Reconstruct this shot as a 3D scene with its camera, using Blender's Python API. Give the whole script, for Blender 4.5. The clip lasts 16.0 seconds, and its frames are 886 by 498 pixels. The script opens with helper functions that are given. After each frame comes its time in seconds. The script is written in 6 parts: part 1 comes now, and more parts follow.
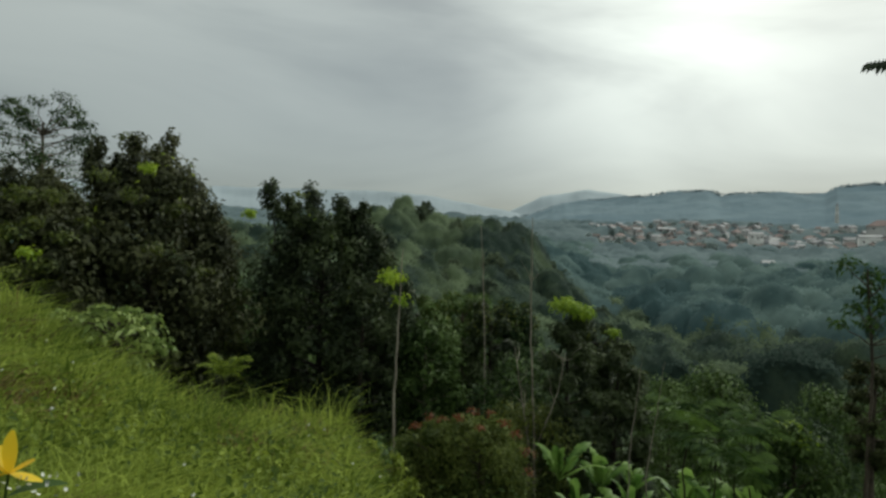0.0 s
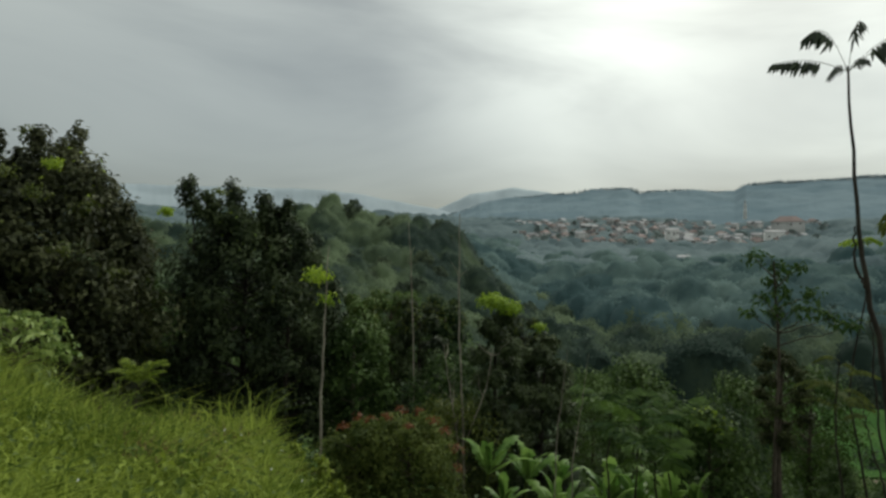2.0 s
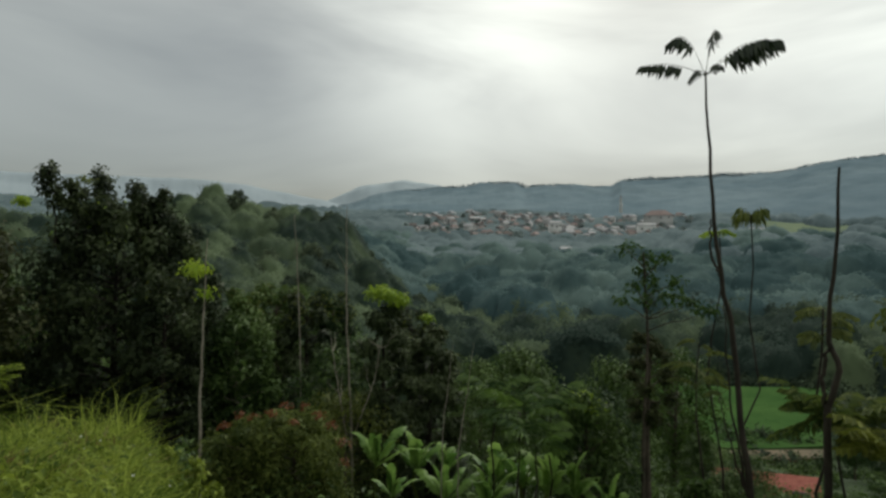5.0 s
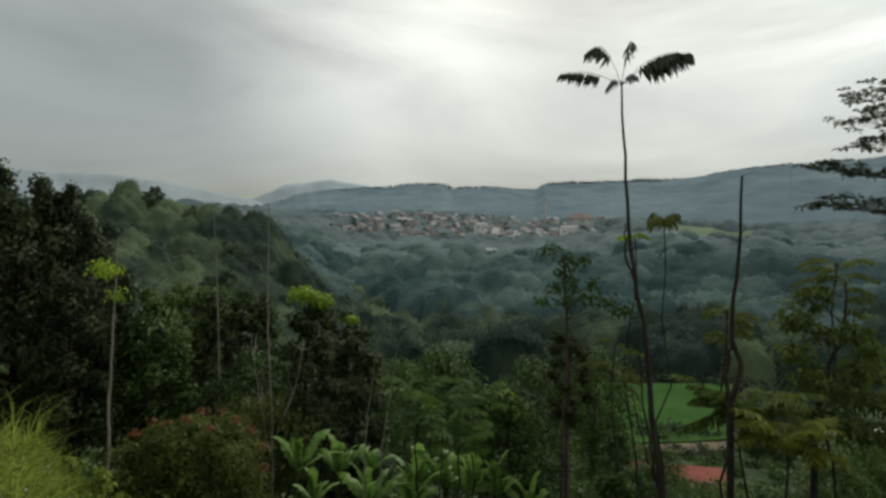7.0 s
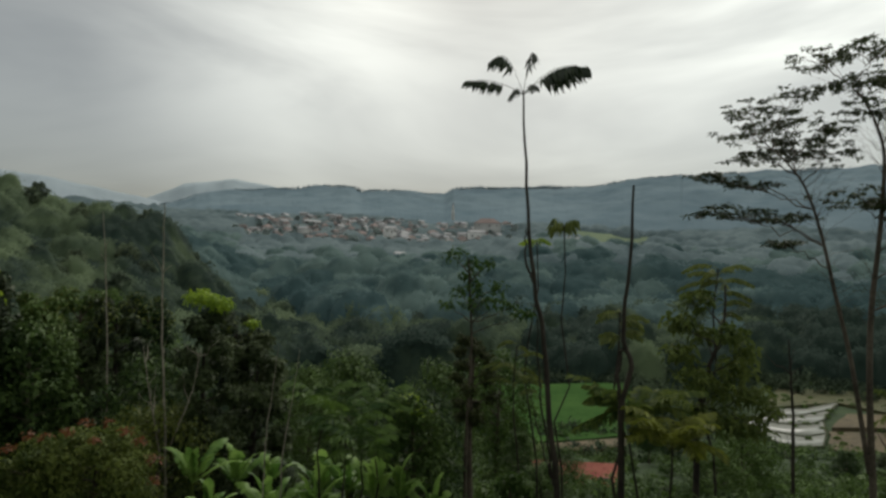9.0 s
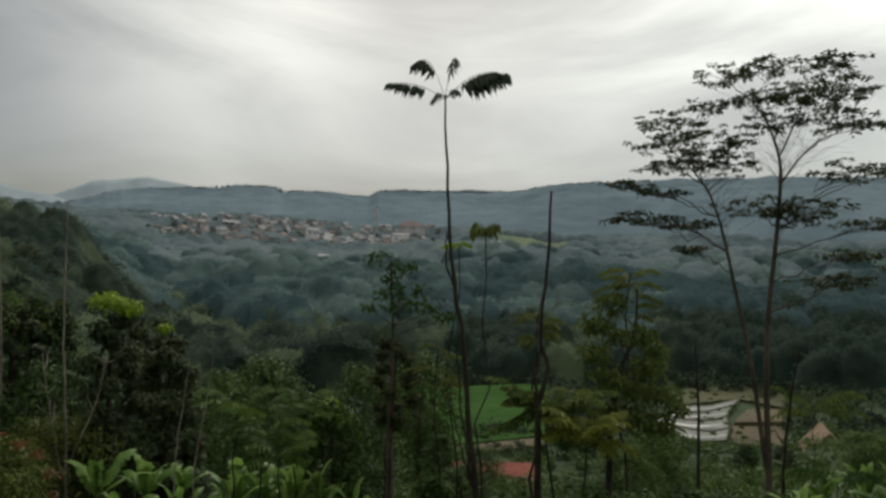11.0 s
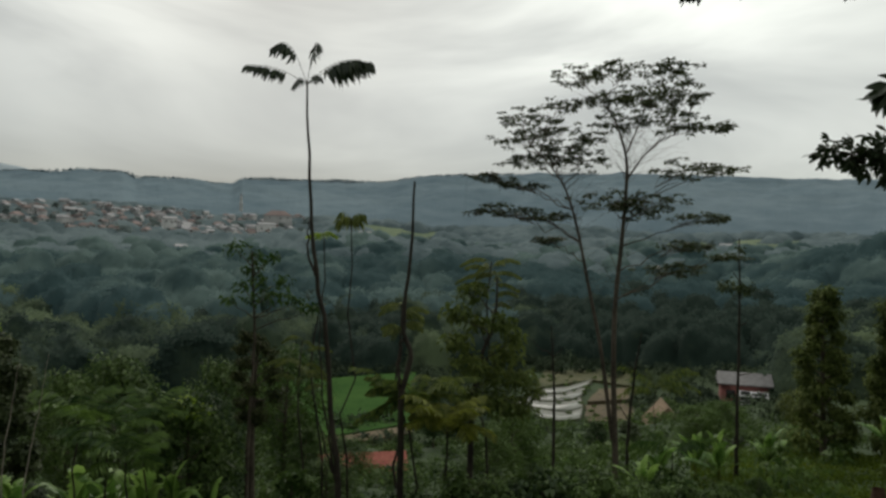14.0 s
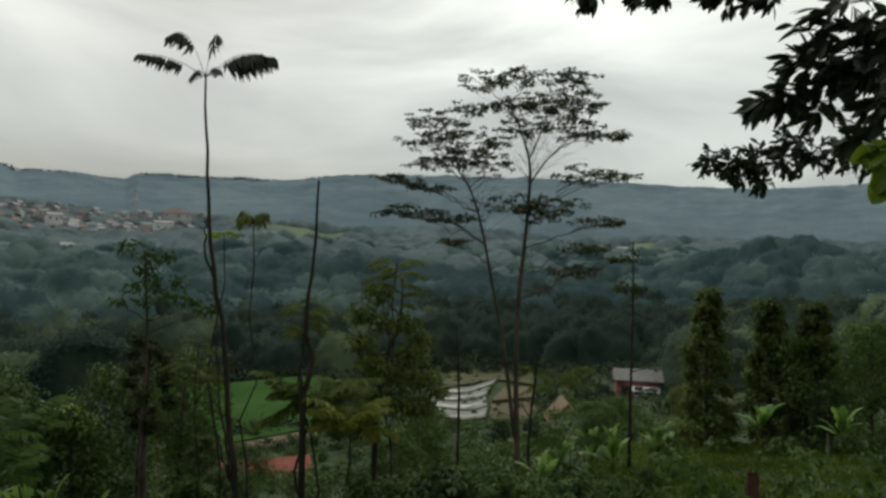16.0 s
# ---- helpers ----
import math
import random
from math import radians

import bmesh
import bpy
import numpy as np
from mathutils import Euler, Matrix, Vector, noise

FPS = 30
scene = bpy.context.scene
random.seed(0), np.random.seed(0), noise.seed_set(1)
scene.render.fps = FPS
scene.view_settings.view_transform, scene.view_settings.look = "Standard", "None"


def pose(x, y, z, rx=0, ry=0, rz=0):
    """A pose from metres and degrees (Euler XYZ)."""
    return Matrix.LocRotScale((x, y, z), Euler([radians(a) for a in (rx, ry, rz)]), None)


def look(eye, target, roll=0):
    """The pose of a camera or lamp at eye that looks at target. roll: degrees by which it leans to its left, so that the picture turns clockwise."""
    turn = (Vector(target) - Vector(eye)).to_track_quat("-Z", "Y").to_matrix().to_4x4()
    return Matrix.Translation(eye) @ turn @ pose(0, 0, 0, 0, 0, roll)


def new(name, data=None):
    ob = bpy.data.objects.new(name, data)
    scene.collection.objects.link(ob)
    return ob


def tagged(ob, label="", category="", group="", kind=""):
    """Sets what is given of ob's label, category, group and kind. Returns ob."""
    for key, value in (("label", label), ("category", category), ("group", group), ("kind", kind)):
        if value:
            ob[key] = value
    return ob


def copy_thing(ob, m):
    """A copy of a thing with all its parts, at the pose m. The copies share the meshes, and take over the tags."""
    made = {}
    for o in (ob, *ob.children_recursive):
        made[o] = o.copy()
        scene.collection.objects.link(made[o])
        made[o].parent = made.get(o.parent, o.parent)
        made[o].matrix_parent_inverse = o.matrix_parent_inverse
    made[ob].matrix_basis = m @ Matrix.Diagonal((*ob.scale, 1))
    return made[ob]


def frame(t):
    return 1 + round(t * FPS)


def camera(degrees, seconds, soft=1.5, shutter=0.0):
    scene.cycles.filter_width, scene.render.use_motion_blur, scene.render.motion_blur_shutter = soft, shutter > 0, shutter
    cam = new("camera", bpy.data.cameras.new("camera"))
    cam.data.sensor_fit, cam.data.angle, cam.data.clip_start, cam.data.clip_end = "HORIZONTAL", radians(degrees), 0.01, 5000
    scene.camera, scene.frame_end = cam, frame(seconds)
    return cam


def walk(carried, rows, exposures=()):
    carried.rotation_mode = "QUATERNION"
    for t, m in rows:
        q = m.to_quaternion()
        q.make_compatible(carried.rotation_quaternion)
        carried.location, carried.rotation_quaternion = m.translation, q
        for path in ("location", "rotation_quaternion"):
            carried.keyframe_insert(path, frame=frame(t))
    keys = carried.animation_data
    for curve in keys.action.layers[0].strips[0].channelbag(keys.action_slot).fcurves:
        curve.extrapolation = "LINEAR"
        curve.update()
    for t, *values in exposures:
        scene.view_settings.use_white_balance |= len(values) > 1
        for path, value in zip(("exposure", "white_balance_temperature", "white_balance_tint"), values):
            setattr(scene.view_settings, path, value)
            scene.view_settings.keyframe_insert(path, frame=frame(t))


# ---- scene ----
cam = camera(68.67, 16.0, soft=2.8)
ROWS = [
    (0.0, -0.000, 0.000, 1.600, 91.20, -1.38, -0.03),
    (0.5, 0.008, 0.044, 1.593, 91.19, -1.05, -1.59),
    (1.0, 0.022, 0.083, 1.586, 91.05, -0.90, -3.04),
    (1.5, 0.039, 0.120, 1.577, 91.11, -0.84, -4.75),
    (2.0, 0.054, 0.149, 1.569, 91.13, -0.67, -6.30),
    (2.5, 0.075, 0.160, 1.565, 91.19, -0.50, -7.71),
    (3.0, 0.098, 0.161, 1.564, 91.14, -0.24, -9.26),
    (3.5, 0.115, 0.162, 1.561, 91.13, -0.26, -10.77),
    (4.0, 0.133, 0.162, 1.559, 90.76, -0.29, -12.46),
    (6.5, 0.201, 0.149, 1.562, 90.68, -0.53, -20.90),
    (7.0, 0.220, 0.140, 1.567, 90.68, -0.66, -22.39),
    (7.5, 0.237, 0.130, 1.572, 90.84, -0.75, -23.69),
    (8.0, 0.260, 0.117, 1.573, 90.83, -0.89, -25.60),
    (8.5, 0.281, 0.107, 1.571, 91.05, -1.12, -28.16),
    (9.0, 0.303, 0.100, 1.571, 91.10, -1.09, -30.43),
    (11.5, 0.388, 0.081, 1.575, 91.52, -1.59, -38.83),
    (12.0, 0.409, 0.076, 1.573, 91.47, -1.76, -40.70),
    (12.5, 0.428, 0.069, 1.573, 91.44, -1.55, -42.59),
    (13.0, 0.445, 0.057, 1.574, 91.28, -1.45, -44.94),
    (13.5, 0.459, 0.042, 1.574, 91.16, -1.34, -47.23),
    (14.0, 0.476, 0.029, 1.571, 90.91, -1.22, -48.62),
    (14.5, 0.487, 0.013, 1.570, 91.16, -1.00, -50.65),
    (15.0, 0.496, 0.002, 1.571, 91.43, -0.97, -52.73),
    (15.5, 0.505, -0.009, 1.569, 91.49, -1.47, -54.62),
    (16.0, 0.516, -0.026, 1.565, 91.21, -1.51, -56.72),
]
walk(cam, [(t, pose(x, y, z, rx, ry, rz)) for t, x, y, z, rx, ry, rz in ROWS], [(0.0, 0.2, 6600, 5), (4.0, 0.13, 6700, 8.5), (9.0, -0.01, 6750, 11), (12.0, -0.12, 6800, 14), (14.0, -0.15, 6750, 11.5), (16.0, -0.12, 6700, 9.5)])

# ---- sky and sun ----
SUN_AZ, SUN_EL = 32.0, 38.0      # the bright part of the cloud deck
world = bpy.data.worlds.new("overcast_sky")
scene.world = world
world.use_nodes = True
wn, wl = world.node_tree.nodes, world.node_tree.links
wn.clear()


def wnode(kind, **values):
    n = wn.new(kind)
    for key, value in values.items():
        if key in n.inputs:
            n.inputs[key].default_value = value
    return n


w_out = wnode("ShaderNodeOutputWorld")
w_add = wnode("ShaderNodeAddShader")
w_sky = wnode("ShaderNodeTexSky")
w_sky.sky_type, w_sky.sun_disc = "NISHITA", False
w_sky.sun_elevation, w_sky.sun_rotation = radians(SUN_EL), radians(SUN_AZ)
w_bg1 = wnode("ShaderNodeBackground", Strength=0.02)
w_bg2 = wnode("ShaderNodeBackground", Strength=1.0)
wl.new(w_sky.outputs[0], w_bg1.inputs[0])
w_co = wnode("ShaderNodeTexCoord")
# cloud sheets drawn out along one direction
w_map = wnode("ShaderNodeMapping")
w_map.inputs["Rotation"].default_value = (radians(0), radians(-24), radians(-30))
w_map.inputs["Scale"].default_value = (0.9, 0.9, 3.2)
wl.new(w_co.outputs["Generated"], w_map.inputs[0])
w_n1 = wnode("ShaderNodeTexNoise", Scale=1.7, Detail=5.0, Roughness=0.5, Distortion=0.6)
wl.new(w_map.outputs[0], w_n1.inputs["Vector"])
w_r1 = wnode("ShaderNodeMapRange")
w_r1.interpolation_type = "SMOOTHSTEP"
for key, value in (("From Min", 0.3), ("From Max", 0.72), ("To Min", 0.66), ("To Max", 1.32)):
    w_r1.inputs[key].default_value = value
wl.new(w_n1.outputs[0], w_r1.inputs[0])
# brighter towards the veiled sun and, more widely, towards the right-hand sky


def w_math(op, a, b):
    n = wnode("ShaderNodeMath")
    n.operation = op
    for slot, v in enumerate((a, b)):
        if isinstance(v, (int, float)):
            n.inputs[slot].default_value = v
        else:
            wl.new(v, n.inputs[slot])
    return n.outputs[0]


def glow(az, el, start, end, low, high):
    dot = wnode("ShaderNodeVectorMath")
    dot.operation = "DOT_PRODUCT"
    dot.inputs[1].default_value = (math.sin(radians(az)) * math.cos(radians(el)), math.cos(radians(az)) * math.cos(radians(el)), math.sin(radians(el)))
    wl.new(w_co.outputs["Generated"], dot.inputs[0])
    band = wnode("ShaderNodeMapRange")
    band.interpolation_type = "SMOOTHSTEP"
    for key, value in (("From Min", start), ("From Max", end), ("To Min", low), ("To Max", high)):
        band.inputs[key].default_value = value
    wl.new(dot.outputs["Value"], band.inputs[0])
    return band.outputs[0]


w_sum = w_math("ADD", glow(17, 17, 0.955, 1.0, 0.0, 0.065), glow(68, 26, 0.42, 0.97, 0.175, 0.545))
w_sum = w_math("ADD", w_sum, glow(29, 11, 0.975, 0.999, 0.0, -0.085))
w_sum = w_math("ADD", w_sum, glow(39, 22, 0.96, 1.0, 0.0, -0.12))
w_cloud = w_math("MULTIPLY", w_sum, w_r1.outputs[0])
w_up = wnode("ShaderNodeSeparateXYZ")
wl.new(w_co.outputs["Generated"], w_up.inputs[0])
w_high = w_math("MULTIPLY_ADD", w_math("MAXIMUM", w_up.outputs[2], 0.0), 3.0)
w_high.node.inputs[2].default_value = 0.62
w_mul = w_math("MULTIPLY", w_cloud, w_high).node
w_tint = wnode("ShaderNodeMix")
w_tint.data_type, w_tint.blend_type = "RGBA", "MULTIPLY"
w_tint.inputs[0].default_value = 1.0
w_tint.inputs[7].default_value = (0.95, 1.0, 0.92, 1)
wl.new(w_mul.outputs[0], w_tint.inputs[6])
wl.new(w_tint.outputs[2], w_bg2.inputs[0])
wl.new(w_bg1.outputs[0], w_add.inputs[0])
wl.new(w_bg2.outputs[0], w_add.inputs[1])
wl.new(w_add.outputs[0], w_out.inputs[0])

sun = new("sun", bpy.data.lights.new("sun", "SUN"))
sun.data.energy, sun.data.angle, sun.data.color = 1.0, radians(30), (1.0, 0.97, 0.92)
sun.matrix_world = look((0, 0, 0), (-math.sin(radians(SUN_AZ)) * math.cos(radians(SUN_EL)), -math.cos(radians(SUN_AZ)) * math.cos(radians(SUN_EL)), -math.sin(radians(SUN_EL))))


# ---- materials ----
def material(name, low, high, rough=0.8, scale=6.0, bump=0.0, island=0.0, leaf=0.0, spec=0.3, coarse=None, per_object=0.0, relief=0.0, tone=0.0):
    """Two-tone surface with grain at two scales; island: colour change from piece to piece; leaf: light let through."""
    m = bpy.data.materials.new(name)
    m.use_nodes = True
    nt = m.node_tree
    nodes, links = nt.nodes, nt.links
    bsdf = nodes["Principled BSDF"]
    bsdf.inputs["Roughness"].default_value = rough
    bsdf.inputs["Specular IOR Level"].default_value = spec
    co = nodes.new("ShaderNodeTexCoord")
    fine = nodes.new("ShaderNodeTexNoise")
    fine.inputs["Scale"].default_value, fine.inputs["Detail"].default_value = scale, 5.0
    big = nodes.new("ShaderNodeTexNoise")
    big.inputs["Scale"].default_value, big.inputs["Detail"].default_value = coarse or scale / 9, 2.0
    geo = nodes.new("ShaderNodeNewGeometry")
    links.new(geo.outputs["Position"], fine.inputs["Vector"])
    links.new(geo.outputs["Position"], big.inputs["Vector"])
    blend = nodes.new("ShaderNodeMath")
    blend.operation = "MULTIPLY_ADD"
    links.new(fine.outputs[0], blend.inputs[0])
    blend.inputs[1].default_value = 0.9
    half = nodes.new("ShaderNodeMath")
    half.operation = "MULTIPLY_ADD"
    links.new(big.outputs[0], half.inputs[0])
    half.inputs[1].default_value, half.inputs[2].default_value = 1.1, -0.5
    links.new(half.outputs[0], blend.inputs[2])
    value = blend.outputs[0]
    if tone:
        own, mixin = nodes.new("ShaderNodeAttribute"), nodes.new("ShaderNodeMath")
        own.attribute_name = "tone"
        mixin.operation = "MULTIPLY_ADD"
        links.new(own.outputs["Fac"], mixin.inputs[0])
        mixin.inputs[1].default_value = tone
        links.new(value, mixin.inputs[2])
        value = mixin.outputs[0]
    for amount, random_of in ((island, "island"), (per_object, "object")):
        if amount:
            source = geo.outputs["Random Per Island"] if random_of == "island" else nodes.new("ShaderNodeObjectInfo").outputs["Random"]
            add, shift = nodes.new("ShaderNodeMath"), nodes.new("ShaderNodeMath")
            add.operation, shift.operation = "MULTIPLY_ADD", "SUBTRACT"
            links.new(source, add.inputs[0])
            add.inputs[1].default_value, shift.inputs[1].default_value = amount, amount / 2
            links.new(value, shift.inputs[0])
            links.new(shift.outputs[0], add.inputs[2])
            value = add.outputs[0]
    ramp = nodes.new("ShaderNodeValToRGB")
    ramp.color_ramp.elements[0].position, ramp.color_ramp.elements[0].color = 0.22, (*low, 1)
    ramp.color_ramp.elements[1].position, ramp.color_ramp.elements[1].color = 0.78, (*high, 1)
    links.new(value, ramp.inputs[0])
    links.new(ramp.outputs[0], bsdf.inputs["Base Color"])
    if bump:
        b = nodes.new("ShaderNodeBump")
        b.inputs["Strength"].default_value, b.inputs["Distance"].default_value = bump, relief or 0.3 / scale
        links.new(fine.outputs[0], b.inputs["Height"])
        links.new(b.outputs[0], bsdf.inputs["Normal"])
    if leaf:
        mix, thin = nodes.new("ShaderNodeMixShader"), nodes.new("ShaderNodeBsdfTranslucent")
        links.new(ramp.outputs[0], thin.inputs[0])
        mix.inputs[0].default_value = leaf
        links.new(bsdf.outputs[0], mix.inputs[1])
        links.new(thin.outputs[0], mix.inputs[2])
        links.new(mix.outputs[0], nodes["Material Output"].inputs[0])
    return m


M = {
    "soil": material("soil_and_litter", (0.018, 0.034, 0.012), (0.04, 0.068, 0.022), 0.95, 3.0, 0.6),
    "grass": material("grass_blades", (0.082, 0.132, 0.017), (0.36, 0.435, 0.082), 0.7, 1.6, island=0.65, leaf=0.35, spec=0.1, coarse=0.8),
    "weed": material("weed_leaves", (0.06, 0.10, 0.012), (0.27, 0.34, 0.045), 0.7, 1.5, island=0.6, leaf=0.35),
    "grass_dry": material("dry_grass", (0.10, 0.07, 0.03), (0.24, 0.16, 0.07), 0.8, 2.0, island=0.4, leaf=0.2),
    "dark_leaf": material("dark_broad_leaves", (0.024, 0.038, 0.019), (0.076, 0.103, 0.039), 0.6, 0.8, island=0.35, per_object=0.35, leaf=0.3, spec=0.22, coarse=0.5),
    "umber_leaf": material("brown_green_leaves", (0.036, 0.044, 0.022), (0.108, 0.118, 0.047), 0.6, 0.8, island=0.35, leaf=0.3, spec=0.22, coarse=0.5),
    "mid_leaf": material("green_leaves", (0.02, 0.045, 0.014), (0.105, 0.17, 0.042), 0.6, 0.5, island=0.4, per_object=0.6, spec=0.2, leaf=0.3),
    "fresh_leaf": material("fresh_green_leaves", (0.028, 0.064, 0.014), (0.102, 0.17, 0.035), 0.55, 0.6, island=0.4, per_object=0.5, spec=0.2, leaf=0.35),
    "olive_leaf": material("olive_leaves", (0.05, 0.075, 0.014), (0.16, 0.19, 0.035), 0.55, 0.6, island=0.5, leaf=0.35),
    "clove_leaf": material("clove_leaves", (0.042, 0.07, 0.016), (0.14, 0.178, 0.044), 0.7, 0.6, island=0.35, leaf=0.35, spec=0.2),
    "shrub_leaf": material("olive_shrub_leaves", (0.042, 0.072, 0.018), (0.145, 0.18, 0.04), 0.6, 0.9, island=0.5, leaf=0.4, spec=0.15),
    "pale_leaf": material("pale_green_leaves", (0.12, 0.19, 0.045), (0.32, 0.40, 0.11), 0.6, 1.0, island=0.5, leaf=0.35),
    "yellow_leaf": material("yellowing_leaves", (0.09, 0.11, 0.018), (0.25, 0.27, 0.045), 0.6, 1.0, island=0.5, leaf=0.35),
    "glossy_leaf": material("broad_green_leaves", (0.10, 0.17, 0.015), (0.22, 0.31, 0.03), 0.4, 5.0, island=0.4, leaf=0.3),
    "meadow": material("clearing_grass", (0.038, 0.065, 0.009), (0.148, 0.2, 0.024), 0.7, 1.2, island=0.5, leaf=0.35, spec=0.1, coarse=0.25),
    "lime_leaf": material("lime_young_leaves", (0.16, 0.26, 0.02), (0.36, 0.48, 0.04), 0.5, 0.8, island=0.5, leaf=0.4),
    "red_leaf": material("red_brown_young_leaves", (0.10, 0.042, 0.018), (0.22, 0.085, 0.035), 0.55, 1.0, island=0.5, leaf=0.3),
    "banana_leaf": material("banana_leaf", (0.09, 0.19, 0.035), (0.27, 0.42, 0.10), 0.45, 2.5, island=0.4, per_object=0.5, leaf=0.4),
    "black_leaf": material("dull_dark_leaves", (0.013, 0.025, 0.011), (0.04, 0.06, 0.024), 0.5, 1.5, island=0.5, leaf=0.12),
    "dusk_leaf": material("dusky_brown_green_leaves", (0.024, 0.032, 0.014), (0.075, 0.09, 0.032), 0.7, 1.0, island=0.5, leaf=0.3, spec=0.15),
    "canopy_leaf": material("open_canopy_leaves", (0.03, 0.044, 0.018), (0.098, 0.125, 0.045), 0.5, 1.2, island=0.5, leaf=0.25),
    "bark": material("grey_brown_bark", (0.045, 0.035, 0.026), (0.13, 0.105, 0.08), 0.9, 9.0, 0.7),
    "dark_bark": material("dark_bark", (0.018, 0.014, 0.011), (0.05, 0.04, 0.03), 0.9, 9.0, 0.7),
    "pale_bark": material("pale_bark", (0.16, 0.14, 0.11), (0.34, 0.30, 0.24), 0.9, 9.0, 0.5),
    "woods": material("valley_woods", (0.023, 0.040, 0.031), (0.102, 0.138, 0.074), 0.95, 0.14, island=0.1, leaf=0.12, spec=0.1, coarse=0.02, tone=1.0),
    # down to the mountains: distance haze put into the base colours, paler farther off
    "hill_leaf": material("hazed_hillside_leaves", (0.06, 0.084, 0.062), (0.15, 0.19, 0.115), 0.9, 0.2, island=0.3, per_object=0.5, leaf=0.35, spec=0.1, coarse=0.05),
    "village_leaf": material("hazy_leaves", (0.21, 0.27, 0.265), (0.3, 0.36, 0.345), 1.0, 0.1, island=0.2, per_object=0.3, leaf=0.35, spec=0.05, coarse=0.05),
    "hazed_brush": material("hazed_low_brush", (0.035, 0.07, 0.06), (0.075, 0.115, 0.098), 1.0, 0.3, 0.5, spec=0.0, coarse=0.03),
    "hazed_far_brush": material("hazed_far_brush", (0.085, 0.12, 0.122), (0.13, 0.172, 0.175), 1.0, 0.2, 0.5, spec=0.0, coarse=0.02),
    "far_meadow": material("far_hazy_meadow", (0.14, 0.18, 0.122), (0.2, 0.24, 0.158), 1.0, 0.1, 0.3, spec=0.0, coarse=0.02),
    "hazed_woods": material("misty_woods", (0.041, 0.075, 0.078), (0.113, 0.165, 0.154), 1.0, 0.10, island=0.06, leaf=0.12, spec=0.05, coarse=0.012, tone=1.2),
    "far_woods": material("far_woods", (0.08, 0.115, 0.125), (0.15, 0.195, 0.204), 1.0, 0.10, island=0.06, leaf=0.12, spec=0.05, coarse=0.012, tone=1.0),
    "ridge": material("hazed_far_ridge", (0.128, 0.178, 0.208), (0.19, 0.246, 0.275), 1.0, 0.03, spec=0.0, coarse=0.006),
    "ridge_trees": material("hazed_far_ridge_trees", (0.19, 0.25, 0.28), (0.25, 0.31, 0.335), 1.0, 0.03, spec=0.0, leaf=0.45, island=0.12, coarse=0.006),
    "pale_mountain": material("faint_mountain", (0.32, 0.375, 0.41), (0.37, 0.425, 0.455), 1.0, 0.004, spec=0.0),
    "mountain": material("hazed_far_mountain", (0.30, 0.35, 0.385), (0.335, 0.385, 0.415), 1.0, 0.004, spec=0.0),
    "paddy": material("young_rice", (0.034, 0.078, 0.024), (0.057, 0.113, 0.034), 1.0, 1.2, 0.8, spec=0.0, coarse=0.12),
    "bund": material("paddy_bund_mud", (0.035, 0.045, 0.02), (0.09, 0.09, 0.045), 0.9, 1.2, 0.5),
    "water": material("flooded_paddy", (0.15, 0.155, 0.13), (0.27, 0.275, 0.24), 0.3, 0.6, spec=0.35),
    "stubble": material("dry_stubble", (0.045, 0.055, 0.02), (0.10, 0.095, 0.042), 0.9, 0.8, 0.6),
    "dry_terrace": material("dry_terrace_soil", (0.075, 0.06, 0.035), (0.15, 0.115, 0.065), 0.9, 0.8, 0.6),
    "red_roof": material("red_roof_tiles", (0.26, 0.07, 0.055), (0.42, 0.14, 0.10), 0.8, 3.0, 0.5),
    # orange tiles greyed and paled in the base colour for distance haze
    "orange_roof": material("orange_roof_tiles", (0.22, 0.165, 0.158), (0.33, 0.25, 0.235), 0.85, 1.0, per_object=0.5),
    "brown_roof": material("weathered_roof_tiles", (0.14, 0.115, 0.11), (0.28, 0.21, 0.19), 0.9, 1.0, per_object=0.6),
    "grey_roof": material("grey_sheet_roof", (0.22, 0.22, 0.235), (0.38, 0.38, 0.385), 0.7, 1.0, per_object=0.5),
    "thatch": material("thatch_and_tarpaulin", (0.13, 0.09, 0.055), (0.24, 0.17, 0.11), 0.9, 2.0, 0.5),
    "white_wall": material("whitewashed_wall", (0.2, 0.205, 0.205), (0.44, 0.44, 0.43), 0.85, 0.8, per_object=0.8),
    "pale_wall": material("pale_painted_wall", (0.5, 0.5, 0.49), (0.68, 0.68, 0.66), 0.8, 0.8),
    "dull_roof": material("dull_sheet_roof", (0.14, 0.135, 0.135), (0.235, 0.225, 0.225), 0.8, 1.5, 0.3),
    "red_wall": material("red_brown_wall", (0.16, 0.055, 0.05), (0.26, 0.10, 0.085), 0.85, 1.5),
    "opening": material("dark_opening", (0.02, 0.02, 0.02), (0.05, 0.05, 0.05), 0.5, 2.0),
    "yellow_petal": material("yellow_petal", (0.75, 0.5, 0.02), (0.85, 0.66, 0.05), 0.5, 9.0, leaf=0.3),
    "white_petal": material("white_petal", (0.6, 0.6, 0.55), (0.8, 0.8, 0.75), 0.6, 9.0),
    "stump": material("red_brown_stump", (0.06, 0.03, 0.02), (0.14, 0.07, 0.05), 0.95, 8.0, 0.8),
}


